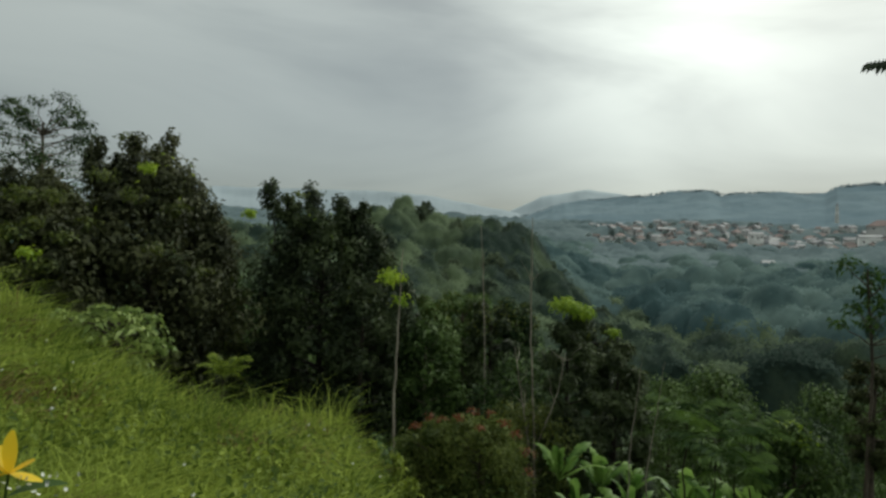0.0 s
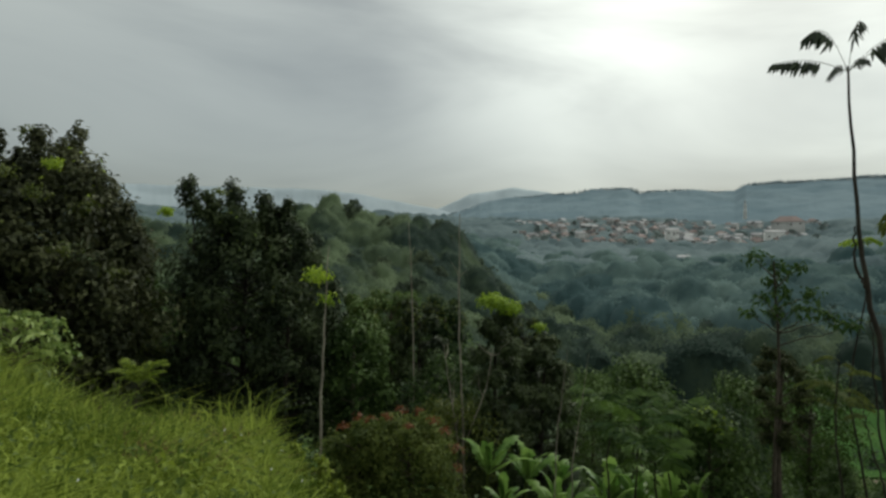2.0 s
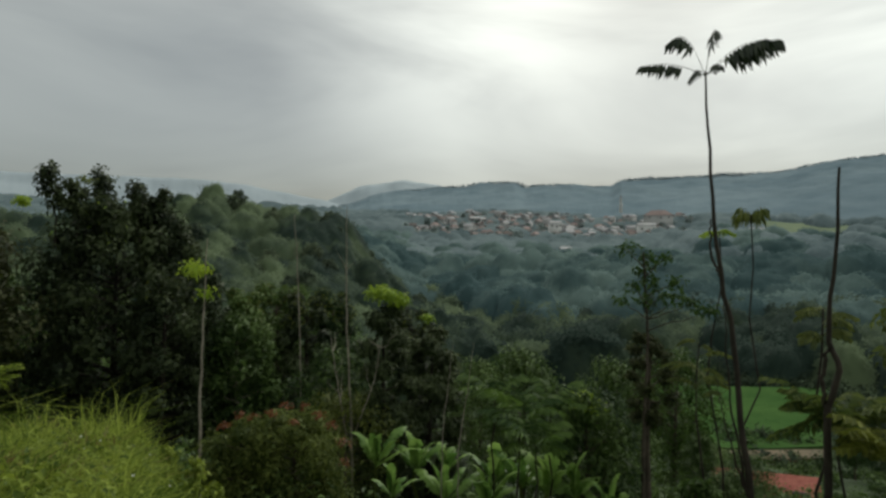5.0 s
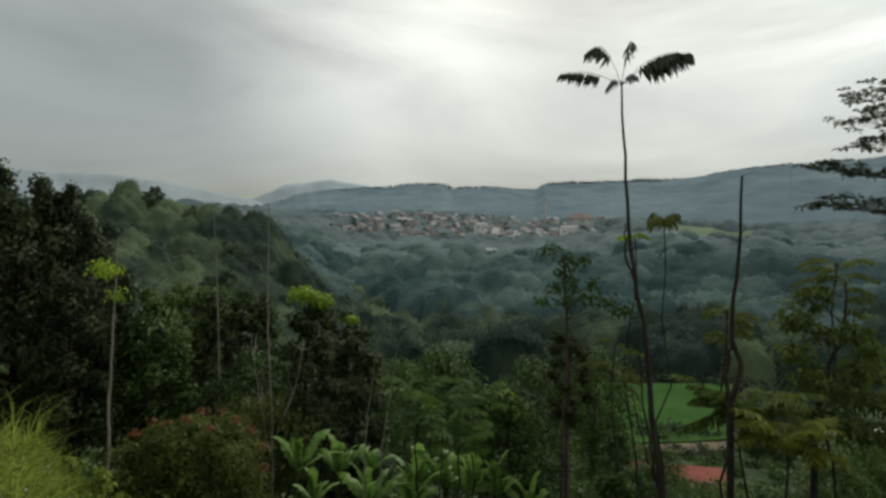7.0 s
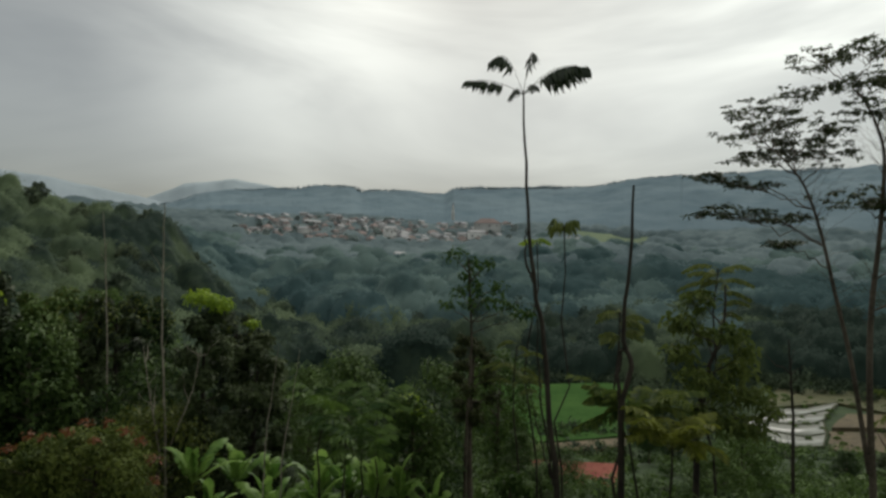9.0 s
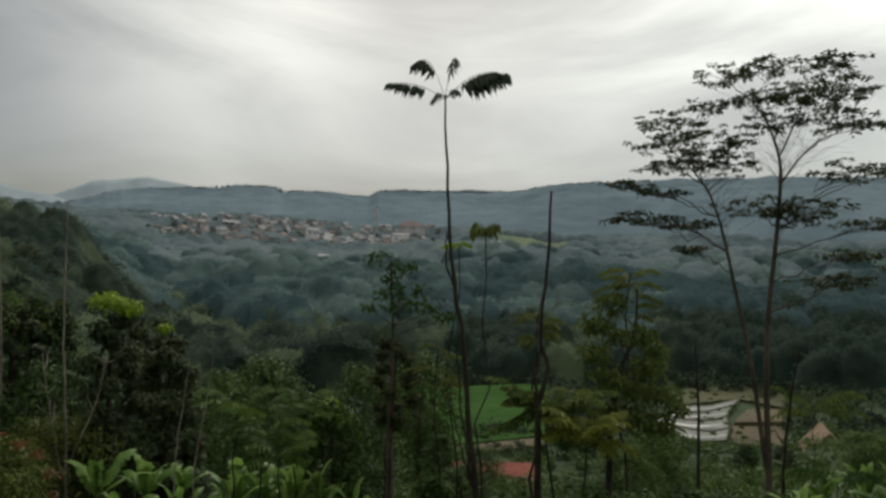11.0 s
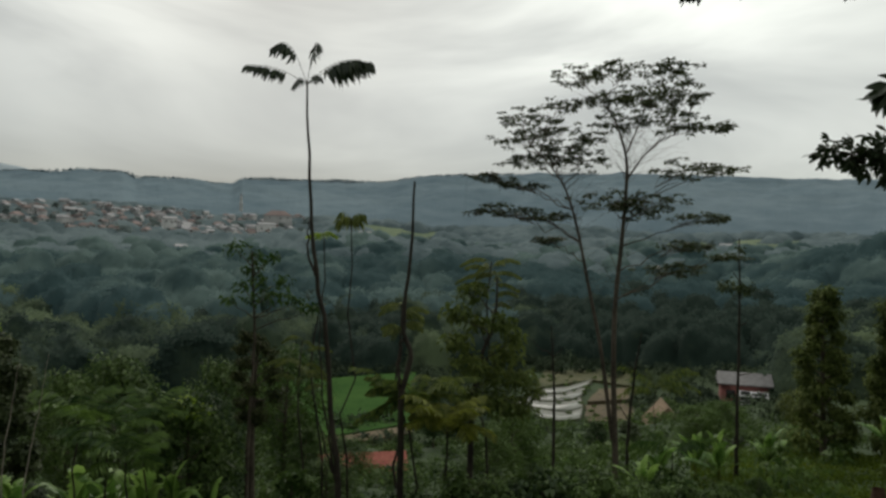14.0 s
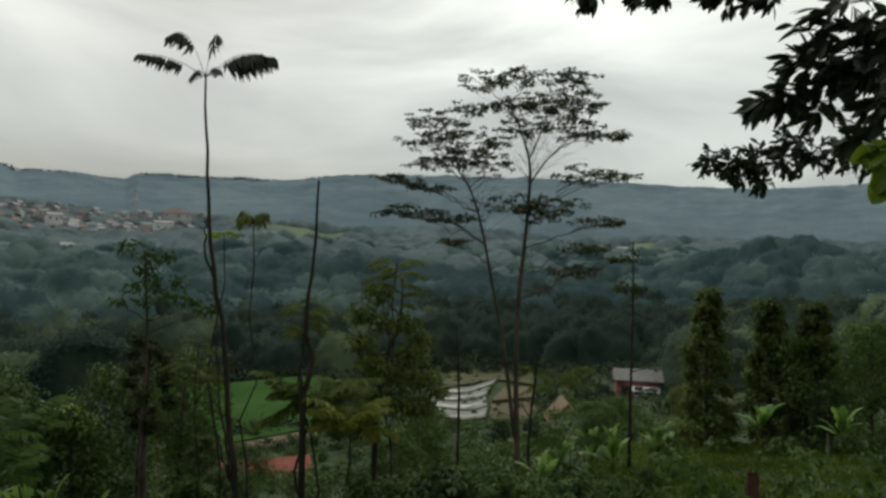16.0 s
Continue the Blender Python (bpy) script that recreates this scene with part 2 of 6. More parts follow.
# ---- mesh helpers ----
def mesh_np(name, verts, tris, mat, smooth=False):
    verts, tris = np.asarray(verts, np.float32).reshape(-1, 3), np.asarray(tris, np.int32)
    me = bpy.data.meshes.new(name)
    k = tris.shape[1]
    me.vertices.add(len(verts))
    me.vertices.foreach_set("co", verts.ravel())
    me.loops.add(tris.size)
    me.loops.foreach_set("vertex_index", tris.ravel())
    me.polygons.add(len(tris))
    me.polygons.foreach_set("loop_start", np.arange(0, tris.size, k, dtype=np.int32))
    me.polygons.foreach_set("loop_total", np.full(len(tris), k, np.int32))
    if smooth is not False:
        me.polygons.foreach_set("use_smooth", np.arange(len(tris)) < (len(tris) if smooth is True else smooth))
    for one in mat if isinstance(mat, (list, tuple)) else [mat]:
        me.materials.append(one)
    me.update(calc_edges=True)
    me.validate()
    return me


def set_tone(me, values):
    """A lighter or darker tone for each vertex: one per crown, plus painted lit and shaded regions."""
    me.attributes.new("tone", "FLOAT", "POINT").data.foreach_set("value", np.asarray(values, np.float32))


def set_normals(me, normals):
    """Rounded shading for foliage, one normal for each vertex."""
    me.attributes.new("custom_normal", "FLOAT_VECTOR", "POINT").data.foreach_set("vector", np.asarray(normals, np.float32).ravel())
    me.update()


def part(name, data, parent, label=""):
    ob = new(name, data)
    ob.parent = parent
    return tagged(ob, label)


def thing(name, at, label, category, group="", kind=""):
    ob = new(name)
    ob.empty_display_size = 0.3
    ob.location = at
    return tagged(ob, label, category, group, kind)


def unit(v):
    return v / np.maximum(np.linalg.norm(v, axis=-1, keepdims=True), 1e-9)


def join(*pieces):
    """Joins (verts, faces) pairs."""
    vs, fs, n = [], [], 0
    for v, f in pieces:
        if len(v):
            vs.append(np.asarray(v, float).reshape(-1, 3))
            fs.append(np.asarray(f, int) + n)
            n += len(vs[-1])
    return np.concatenate(vs), np.concatenate(fs)


def tube(points, radii, sides=7):
    """Quad tube along points."""
    pts = np.asarray(points, float)
    radii = np.broadcast_to(np.asarray(radii, float), (len(pts),))
    way = unit(np.gradient(pts, axis=0))
    ref = np.where(np.abs(way[:, 2:]) > 0.9, [[1.0, 0, 0]], [[0, 0, 1.0]])
    a = unit(np.cross(way, ref))
    b = np.cross(way, a)
    ang = np.linspace(0, 2 * np.pi, sides, endpoint=False)
    ring = pts[:, None] + radii[:, None, None] * (np.cos(ang)[None, :, None] * a[:, None] + np.sin(ang)[None, :, None] * b[:, None])
    v = ring.reshape(-1, 3)
    i, j = np.meshgrid(np.arange(len(pts) - 1), np.arange(sides), indexing="ij")
    k = (j + 1) % sides
    f = np.stack([i * sides + j, i * sides + k, (i + 1) * sides + k, (i + 1) * sides + j], -1).reshape(-1, 4)
    return v, f


def bent(a, b, r0, r1, rng, wobble=0.06, steps=7, sides=6, sag=0.0):
    """A tapered, slightly crooked limb from a to b."""
    a, b = np.asarray(a, float), np.asarray(b, float)
    s = np.linspace(0, 1, steps)[:, None]
    size = np.linalg.norm(b - a)
    off = rng.normal(0, wobble * size / 2, (steps, 3)) * np.sin(np.pi * s) * 0.7
    off[:, 2] -= sag * size * np.sin(np.pi * s[:, 0])
    return tube(a + (b - a) * s + off, r0 + (r1 - r0) * s[:, 0], sides)


def leaves(pos, nrm, length, width, rng, spread=0.8, droop=0.25, way=None, fold=0.35):
    """Folded leaves: two triangles each, at pos, facing about nrm."""
    n = len(pos)
    nrm = unit(nrm + rng.normal(0, spread * 0.6, (n, 3)))
    d = rng.normal(0, 1, (n, 3)) if way is None else way + rng.normal(0, spread * 0.4, (n, 3))
    d = unit(d - (d * nrm).sum(1, keepdims=True) * nrm)
    s = np.cross(nrm, d)
    ln = length * rng.uniform(0.65, 1.25, (n, 1))
    wd = width * rng.uniform(0.7, 1.2, (n, 1)) / 2
    mid = pos + d * ln * 0.45
    tip = pos + d * ln
    tip[:, 2:] -= ln * droop
    lift = nrm * wd * fold
    v = np.stack([pos, mid + s * wd + lift, tip, mid - s * wd + lift], 1).reshape(-1, 3)
    k = np.arange(n)[:, None] * 4
    f = np.concatenate([k + [0, 1, 2], k + [0, 2, 3]], 0)
    return v, f


def leafy_mesh(name, vf, normals, mat, rng, own=0.45):
    """Leaves that take most of their shading from the roundness of their clump."""
    me = mesh_np(name, vf[0], np.asarray(vf[1])[:, ::-1], mat, True)
    set_normals(me, np.repeat(unit(normals + rng.normal(0, own, normals.shape)), 4, 0))
    return me


def clump(c, radii, n, rng, shell=0.35):
    """Points in an ellipsoid, mostly near its skin, with outward normals turned up."""
    d = unit(rng.normal(0, 1, (n, 3)))
    lump = 1 + 0.22 * np.sin(d[:, :1] * 5 + rng.uniform(0, 6)) * np.cos(d[:, 1:2] * 4 + rng.uniform(0, 6))
    p = np.asarray(c) + d * np.asarray(radii) * lump * rng.uniform(0, 1, (n, 1)) ** shell
    return p, unit(d + [0, 0, 0.7])


# ---- ground ----
AZ_KNOTS = (-180, -60, -33, -21, -8, -3, 14, 45, 70, 90, 120, 180)
R_KNOTS = (0, 3, 6, 9, 12, 16, 25, 40, 60, 95, 150, 250, 400, 550, 700, 1000, 1500, 4800)
behind = (0, 0, 0.1, 0.3, 0.6, 1, 2, 4, 6, 9, 14, 20, 25, 30, 35, 40, 60, 60)
bank_far = (0.2, 0.6, 0.9, 1.3, 1.7, 2.2, 3, 4, 5, 8, 12, 20, 30, 35, 40, 40, 60, 60)
bank_top = (0.2, 0.3, 0.35, 0.5, 0.7, 0.2, -2, -6, -9, -12, -14, -6, 5, 18, 35, 60, 60, 60)
bank_edge = (0.1, 0.15, -0.15, -0.65, -1.3, -2.9, -6.5, -10.5, -14, -18, -18, 6, 5, 18, 40, 70, 60, 60)
left_slope = (0, 0.1, -0.45, -1.05, -1.75, -3.9, -8, -12, -16, -20, -16, 11, 6, 18, 40, 70, 60, 60)
hill_slope = (0, -0.1, -1.1, -2.2, -3.4, -5.2, -8.5, -13, -17, -22, -16, 12, 6, 18, 40, 70, 60, 60)
mid_slope = (0, -0.5, -2, -3.6, -5, -6.4, -9, -13, -17.5, -23.5, -23, -16, 0, 14, 40, 62, 60, 60)
field_slope = (0, -0.5, -2, -3.4, -4.6, -6.2, -9, -13, -18, -23.5, -23.5, -17, -2, 13, 31, 40, 60, 60)
right_slope = (0, -0.4, -1.6, -2.7, -3.6, -4.7, -6.6, -9.8, -13.5, -18.5, -22.5, -17, -4, 9, 24, 36, 60, 60)
clearing_slope = (0, -0.2, -1, -2, -2.8, -3.6, -5.4, -8, -11, -15, -18, -12, 0, 10, 18, 30, 60, 60)
road_side = (0, 0, 0, 0, 0.2, 0.5, 0.5, 0.5, 1, 2, 4, 8, 12, 20, 30, 50, 60, 60)
PROFILES = [behind, bank_far, bank_top, bank_edge, left_slope, hill_slope, mid_slope, field_slope, right_slope, clearing_slope, road_side, behind]
TABLE = np.array(PROFILES, float)


def ground_z(x, y):
    x, y = np.asarray(x, float), np.asarray(y, float)
    r, az = np.hypot(x, y), np.degrees(np.arctan2(x, y))
    rows = np.stack([np.interp(r, R_KNOTS, p) for p in TABLE])
    i = np.clip(np.searchsorted(AZ_KNOTS, az) - 1, 0, len(AZ_KNOTS) - 2)
    a0, a1 = np.take(AZ_KNOTS, i), np.take(AZ_KNOTS, i + 1)
    s = (az - a0) / (a1 - a0)
    z0, z1 = np.take_along_axis(rows, i[None], 0)[0], np.take_along_axis(rows, i[None] + 1, 0)[0]
    z = z0 + (z1 - z0) * s
    rough = 0.12 * np.sin(x * 0.9 + 1) * np.cos(y * 0.8) * np.clip(r / 8, 0, 1) + 0.8 * np.sin(x * 0.11) * np.cos(y * 0.13 + 2) * np.clip((r - 15) / 60, 0, 1)
    flat = np.clip(1 - np.abs(r - 120) / 40, 0, 1) * (az > 30) * (az < 68)
    far = np.clip((r - 180) / 200, 0, 1) * 5 * np.sin(x * 0.021 + 1.3) * np.cos(y * 0.017) + np.clip((r - 160) / 60, 0, 1) * np.clip((520 - r) / 100, 0, 1) * 4.5 * np.sin(x * 0.045 + 0.02 * y) * np.cos(y * 0.038 - 0.6)
    spur = 11 * np.exp(-(((az - 5.5) / 4.2) ** 2) - ((r - 245) / 50) ** 2) + 8 * np.exp(-(((az - 83) / 6) ** 2) - ((r - 315) / 45) ** 2) + 5 * np.exp(-(((az - 33) / 9) ** 2) - ((r - 260) / 40) ** 2)
    z = z + spur
    floor_w = np.clip((52 - np.abs(r - 125)) / 18, 0, 1) * np.clip((19.5 - np.abs(az - 48.5)) / 3, 0, 1)
    z = z + (-24.3 - z) * floor_w
    return z + rough * (1 - np.minimum(1, flat * 2)) + far


def ground_at(x, y):
    return float(ground_z(np.array([x]), np.array([y]))[0])


# distance at which the haze-tinted colours begin, by bearing
def haze_tint_edge(az):
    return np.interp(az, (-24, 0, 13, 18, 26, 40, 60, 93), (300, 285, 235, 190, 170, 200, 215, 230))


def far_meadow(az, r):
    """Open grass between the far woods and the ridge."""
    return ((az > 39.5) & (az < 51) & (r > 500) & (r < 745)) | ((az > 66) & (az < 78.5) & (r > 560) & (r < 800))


az_lines = np.radians(np.concatenate([np.arange(-180, -42, 4.0), np.arange(-42, 100, 0.6), np.arange(100, 180, 4.0)]))
r_lines = np.concatenate([[0.0], np.geomspace(0.6, 4600, 120)])
ga, gr = np.meshgrid(az_lines, r_lines, indexing="ij")
gx, gy = gr * np.sin(ga), gr * np.cos(ga)
gv = np.stack([gx, gy, ground_z(gx.ravel(), gy.ravel()).reshape(gx.shape)], -1).reshape(-1, 3)
na, nr = gx.shape
gi, gj = np.meshgrid(np.arange(na), np.arange(nr - 1), indexing="ij")
gk = (gi + 1) % na
gf = np.stack([gi * nr + gj, gk * nr + gj, gk * nr + gj + 1, gi * nr + gj + 1], -1).reshape(-1, 4)
ground = new("ground", mesh_np("ground", gv, gf, [M["soil"], M["hazed_brush"], M["hazed_far_brush"], M["far_meadow"]], True))
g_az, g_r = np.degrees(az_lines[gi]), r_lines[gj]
# farther bands of ground take the haze-tinted colours
cover = np.where(g_r > haze_tint_edge(g_az) + 190, 2, np.where(g_r > haze_tint_edge(g_az) - 15, 1, 0))
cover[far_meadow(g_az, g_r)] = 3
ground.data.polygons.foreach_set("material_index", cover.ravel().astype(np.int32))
tagged(ground, "hillside and valley ground of dark soil and low weeds", "ground", kind="structure")


# ---- far hills ----
def crest_hill(name, crest, r_front, r_top, r_back, z_foot, mat, label, bumps, seed, rows=14, rough=0.0):
    rng = np.random.default_rng(seed)
    c = np.array(crest, float).reshape(-1, 2)
    az = np.arange(c[0, 0], c[-1, 0], 0.12)
    el = np.interp(az, c[:, 0], c[:, 1])
    wave = sum(np.sin(az * f + rng.uniform(0, 6)) / f for f in (2.1, 5.3, 11.0, 23.0)) * bumps
    top = 1.6 + r_top * np.tan(np.radians(el + wave))
    fr = np.linspace(0, 1, rows)
    rr = np.concatenate([r_front + (r_top - r_front) * fr, [r_top * 0.6 + r_back * 0.4, r_back]])
    hh = np.concatenate([fr ** 0.8, [0.8, 0.0]])
    A, Rr = np.meshgrid(np.radians(az), rr, indexing="ij")
    grid = np.array([noise.fractal(Vector((a * 14, q * 0.010, seed)), 0.8, 2.0, 3) for a, q in zip(A.ravel(), Rr.ravel())]).reshape(A.shape)
    lump = 1 + 0.08 * grid
    lump[:, rows - 1] = 1
    Z = z_foot + (top[:, None] - z_foot) * hh[None] * lump + rng.uniform(-rough, rough, A.shape)
    v = np.stack([Rr * np.sin(A), Rr * np.cos(A), Z], -1).reshape(-1, 3)
    m, n = A.shape
    i, j = np.meshgrid(np.arange(m - 1), np.arange(n - 1), indexing="ij")
    f = np.stack([i * n + j, (i + 1) * n + j, (i + 1) * n + j + 1, i * n + j + 1], -1).reshape(-1, 4)[:, ::-1]
    ob = new(name, mesh_np(name, v, f, mat, True))
    tagged(ob, label, "hill", kind="structure")
    return az, top, v.reshape(m, n, 3)[:, :rows].reshape(-1, 3)


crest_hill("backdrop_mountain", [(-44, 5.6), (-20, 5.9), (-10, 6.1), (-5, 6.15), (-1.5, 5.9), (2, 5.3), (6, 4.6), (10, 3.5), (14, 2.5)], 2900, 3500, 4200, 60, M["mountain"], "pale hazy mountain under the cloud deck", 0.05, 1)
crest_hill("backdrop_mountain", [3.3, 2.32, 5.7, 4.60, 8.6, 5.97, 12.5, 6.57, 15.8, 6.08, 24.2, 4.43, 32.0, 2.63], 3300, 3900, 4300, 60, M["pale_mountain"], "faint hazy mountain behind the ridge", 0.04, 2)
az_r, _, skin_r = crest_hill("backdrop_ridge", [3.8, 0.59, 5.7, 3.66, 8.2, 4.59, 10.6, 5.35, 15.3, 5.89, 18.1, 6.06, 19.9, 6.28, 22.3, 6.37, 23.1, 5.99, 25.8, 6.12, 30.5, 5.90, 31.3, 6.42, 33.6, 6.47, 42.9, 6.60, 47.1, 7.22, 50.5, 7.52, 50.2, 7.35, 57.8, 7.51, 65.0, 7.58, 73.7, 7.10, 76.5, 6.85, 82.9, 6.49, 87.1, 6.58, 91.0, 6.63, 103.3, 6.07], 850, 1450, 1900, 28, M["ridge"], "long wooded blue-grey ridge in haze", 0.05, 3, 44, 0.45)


# ---- woods ----
def canopy(name, label, mat, r0, r1, step, spacing, height, relief, leaf, n_leaf, seed, keep, normal_lift, vary=0.1):
    """A closed canopy of touching crowns between two distances, with loose leaf sprays on it; it dips under the ground where no tree stands."""
    rng = np.random.default_rng(seed)
    az = np.radians(np.arange(-24, 93, 0.2))
    rr = np.arange(r0, r1, step)
    A, R = np.meshgrid(az, rr, indexing="ij")
    x, y = (R * np.sin(A)).ravel(), (R * np.cos(A)).ravel()
    gz = ground_z(x, y)

    def crowns(cell, kept):
        """Height of the nearest crown at each place, and that crown's number."""
        nx, ny = int(np.ptp(x) / cell) + 4, int(np.ptp(y) / cell) + 4
        ix, iy = ((x - x.min()) / cell).astype(int) + 1, ((y - y.min()) / cell).astype(int) + 1
        cx = x.min() + cell * (np.arange(nx)[:, None] - 0.5 + rng.uniform(-0.36, 0.36, (nx, ny)))
        cy = y.min() + cell * (np.arange(ny)[None] - 0.5 + rng.uniform(-0.36, 0.36, (nx, ny)))
        rad, top = cell * rng.uniform(0.55, 1.0, (nx, ny)), rng.uniform(-0.5, 0.35, (nx, ny)) + 0.5 * (rng.uniform(0, 1, (nx, ny)) < 0.07)
        if kept is not None:
            on = kept(np.degrees(np.arctan2(cx, cy)).ravel(), np.hypot(cx, cy).ravel(), rng).reshape(nx, ny)
            top = np.where(on, top, -99)
        best, who = np.full(len(x), -90.0), np.zeros(len(x), int)
        for di in (-1, 0, 1):
            for dj in (-1, 0, 1):
                p, q = ix + di, iy + dj
                d = np.hypot(x - cx[p, q], y - cy[p, q]) / rad[p, q]
                z = np.where(d < 1.5, top[p, q] - 1 + np.sqrt(np.maximum(0, 1 - d * d)) - 1.2 * np.maximum(0, d - 1), -95.0)
                who = np.where(z > best, p * ny + q, who)
                best = np.maximum(best, z)
        return best, who, (cx.ravel(), cy.ravel())

    big, who, at = crowns(spacing, keep)
    small, _, _ = crowns(spacing * 0.36, None)
    big[R.ravel() < r0 + step * 0.5] = -99
    z = np.where(big > -50, gz + height + relief * (big + 0.3 * small), gz - 2.5)
    n_a, n_r = A.shape
    i, j = np.meshgrid(np.arange(n_a - 1), np.arange(n_r - 1), indexing="ij")
    f = np.stack([i * n_r + j, i * n_r + j + 1, (i + 1) * n_r + j + 1, (i + 1) * n_r + j], -1).reshape(-1, 4)
    up = (big > -50)[f].any(1)
    v = np.stack([x, y, z], -1)
    sheet = mesh_np(name, v, f[up][:, ::-1], mat, True)
    nrm = np.zeros(len(v) * 3, np.float32)
    sheet.vertex_normals.foreach_get("vector", nrm)
    nrm = nrm.reshape(-1, 3)
    # normals tilted up to flatten the shade between crowns, as haze would
    nrm = unit(np.where(nrm[:, 2:] < 0, -nrm, nrm) + [0, 0, normal_lift])
    own = rng.normal(0, vary, at[0].size)
    tone = own[who] + 1.2 * valley_tone(x, y)
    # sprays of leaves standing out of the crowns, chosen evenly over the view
    outward = unit(np.c_[-x, -y, 0.25 * R.ravel()])      # towards the viewpoint, so the leaf fronts face the camera
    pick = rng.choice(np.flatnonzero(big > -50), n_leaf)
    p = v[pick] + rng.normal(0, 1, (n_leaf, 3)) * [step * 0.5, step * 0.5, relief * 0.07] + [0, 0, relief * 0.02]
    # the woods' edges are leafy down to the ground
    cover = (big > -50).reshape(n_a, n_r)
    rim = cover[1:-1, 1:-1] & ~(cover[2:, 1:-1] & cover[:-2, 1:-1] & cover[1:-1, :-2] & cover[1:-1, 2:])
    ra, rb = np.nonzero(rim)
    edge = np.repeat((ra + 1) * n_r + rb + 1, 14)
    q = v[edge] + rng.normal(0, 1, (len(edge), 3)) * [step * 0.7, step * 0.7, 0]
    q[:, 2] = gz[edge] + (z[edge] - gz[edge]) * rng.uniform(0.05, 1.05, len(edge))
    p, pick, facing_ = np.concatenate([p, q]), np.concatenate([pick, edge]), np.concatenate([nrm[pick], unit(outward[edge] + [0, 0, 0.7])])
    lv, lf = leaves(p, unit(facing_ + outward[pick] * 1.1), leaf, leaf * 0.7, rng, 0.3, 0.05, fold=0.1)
    me = mesh_np(name, *join((v, np.concatenate([f[up][:, [2, 1, 0]], f[up][:, [3, 2, 0]]])), (lv, lf[:, ::-1])), mat, smooth=True)
    set_normals(me, np.concatenate([nrm, np.repeat(facing_, 4, 0)]))
    set_tone(me, np.concatenate([tone, np.repeat(tone[pick], 4)]))
    bpy.data.meshes.remove(sheet)
    return tagged(new(name, me), label, "woods", kind="stuff")


def valley_tone(x, y):
    """Drifting tone of the valley woods, with lit and shaded regions painted into it."""
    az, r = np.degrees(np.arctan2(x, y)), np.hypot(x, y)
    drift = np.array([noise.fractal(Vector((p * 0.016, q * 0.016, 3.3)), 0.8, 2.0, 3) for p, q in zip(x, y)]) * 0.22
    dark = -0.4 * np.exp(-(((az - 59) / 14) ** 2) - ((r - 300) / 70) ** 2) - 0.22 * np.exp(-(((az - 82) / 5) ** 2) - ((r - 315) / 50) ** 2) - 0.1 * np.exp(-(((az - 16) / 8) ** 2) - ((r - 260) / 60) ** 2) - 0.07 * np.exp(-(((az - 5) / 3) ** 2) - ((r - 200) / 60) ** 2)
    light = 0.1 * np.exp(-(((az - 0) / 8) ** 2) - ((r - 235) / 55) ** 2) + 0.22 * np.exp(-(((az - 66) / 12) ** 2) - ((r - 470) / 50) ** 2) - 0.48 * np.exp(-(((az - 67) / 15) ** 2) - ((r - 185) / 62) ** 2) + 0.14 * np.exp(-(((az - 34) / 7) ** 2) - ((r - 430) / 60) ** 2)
    dark_near = -0.3 * np.exp(-(((az - 21) / 13) ** 2) - ((r - 150) / 55) ** 2)
    return drift + dark + light + dark_near


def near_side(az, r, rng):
    return ~((az > 31) & (az < 47) & (r < 147)) & ~((az > 54.5) & (az < 66) & (r < 166)) & ~((az > 70.5) & (az < 78) & (r < 126)) & ((r > 150) | (az < 30) | (az > 78)) & (r < haze_tint_edge(az) + rng.normal(0, 10, len(az)))


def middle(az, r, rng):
    return (r > haze_tint_edge(az) + rng.normal(0, 14, len(az))) & (r < haze_tint_edge(az) + 190 + rng.normal(0, 75, len(az))) & ~((az > 12.5) & (az < 38) & (r > 500))


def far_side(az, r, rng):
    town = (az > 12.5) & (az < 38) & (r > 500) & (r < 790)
    return ~(far_meadow(az, r + 15) & (rng.uniform(0, 1, len(az)) < 0.9)) & (~town | (rng.uniform(0, 1, len(az)) < 0.32)) & ~((az > 58) & (az < 76) & (r > 470) & (r < 570)) & (r > haze_tint_edge(az) + 170 + rng.normal(0, 75, len(az)))


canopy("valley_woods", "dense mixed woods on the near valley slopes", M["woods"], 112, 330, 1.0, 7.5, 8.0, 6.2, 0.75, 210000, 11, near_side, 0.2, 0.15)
canopy("misty_woods", "blue-green woods in the misty valley", M["hazed_woods"], 165, 505, 1.6, 11.0, 9.5, 6.4, 1.0, 120000, 13, middle, 0.4, 0.14)
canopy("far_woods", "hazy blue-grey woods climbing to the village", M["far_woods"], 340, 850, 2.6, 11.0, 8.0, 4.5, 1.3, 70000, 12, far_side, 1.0)


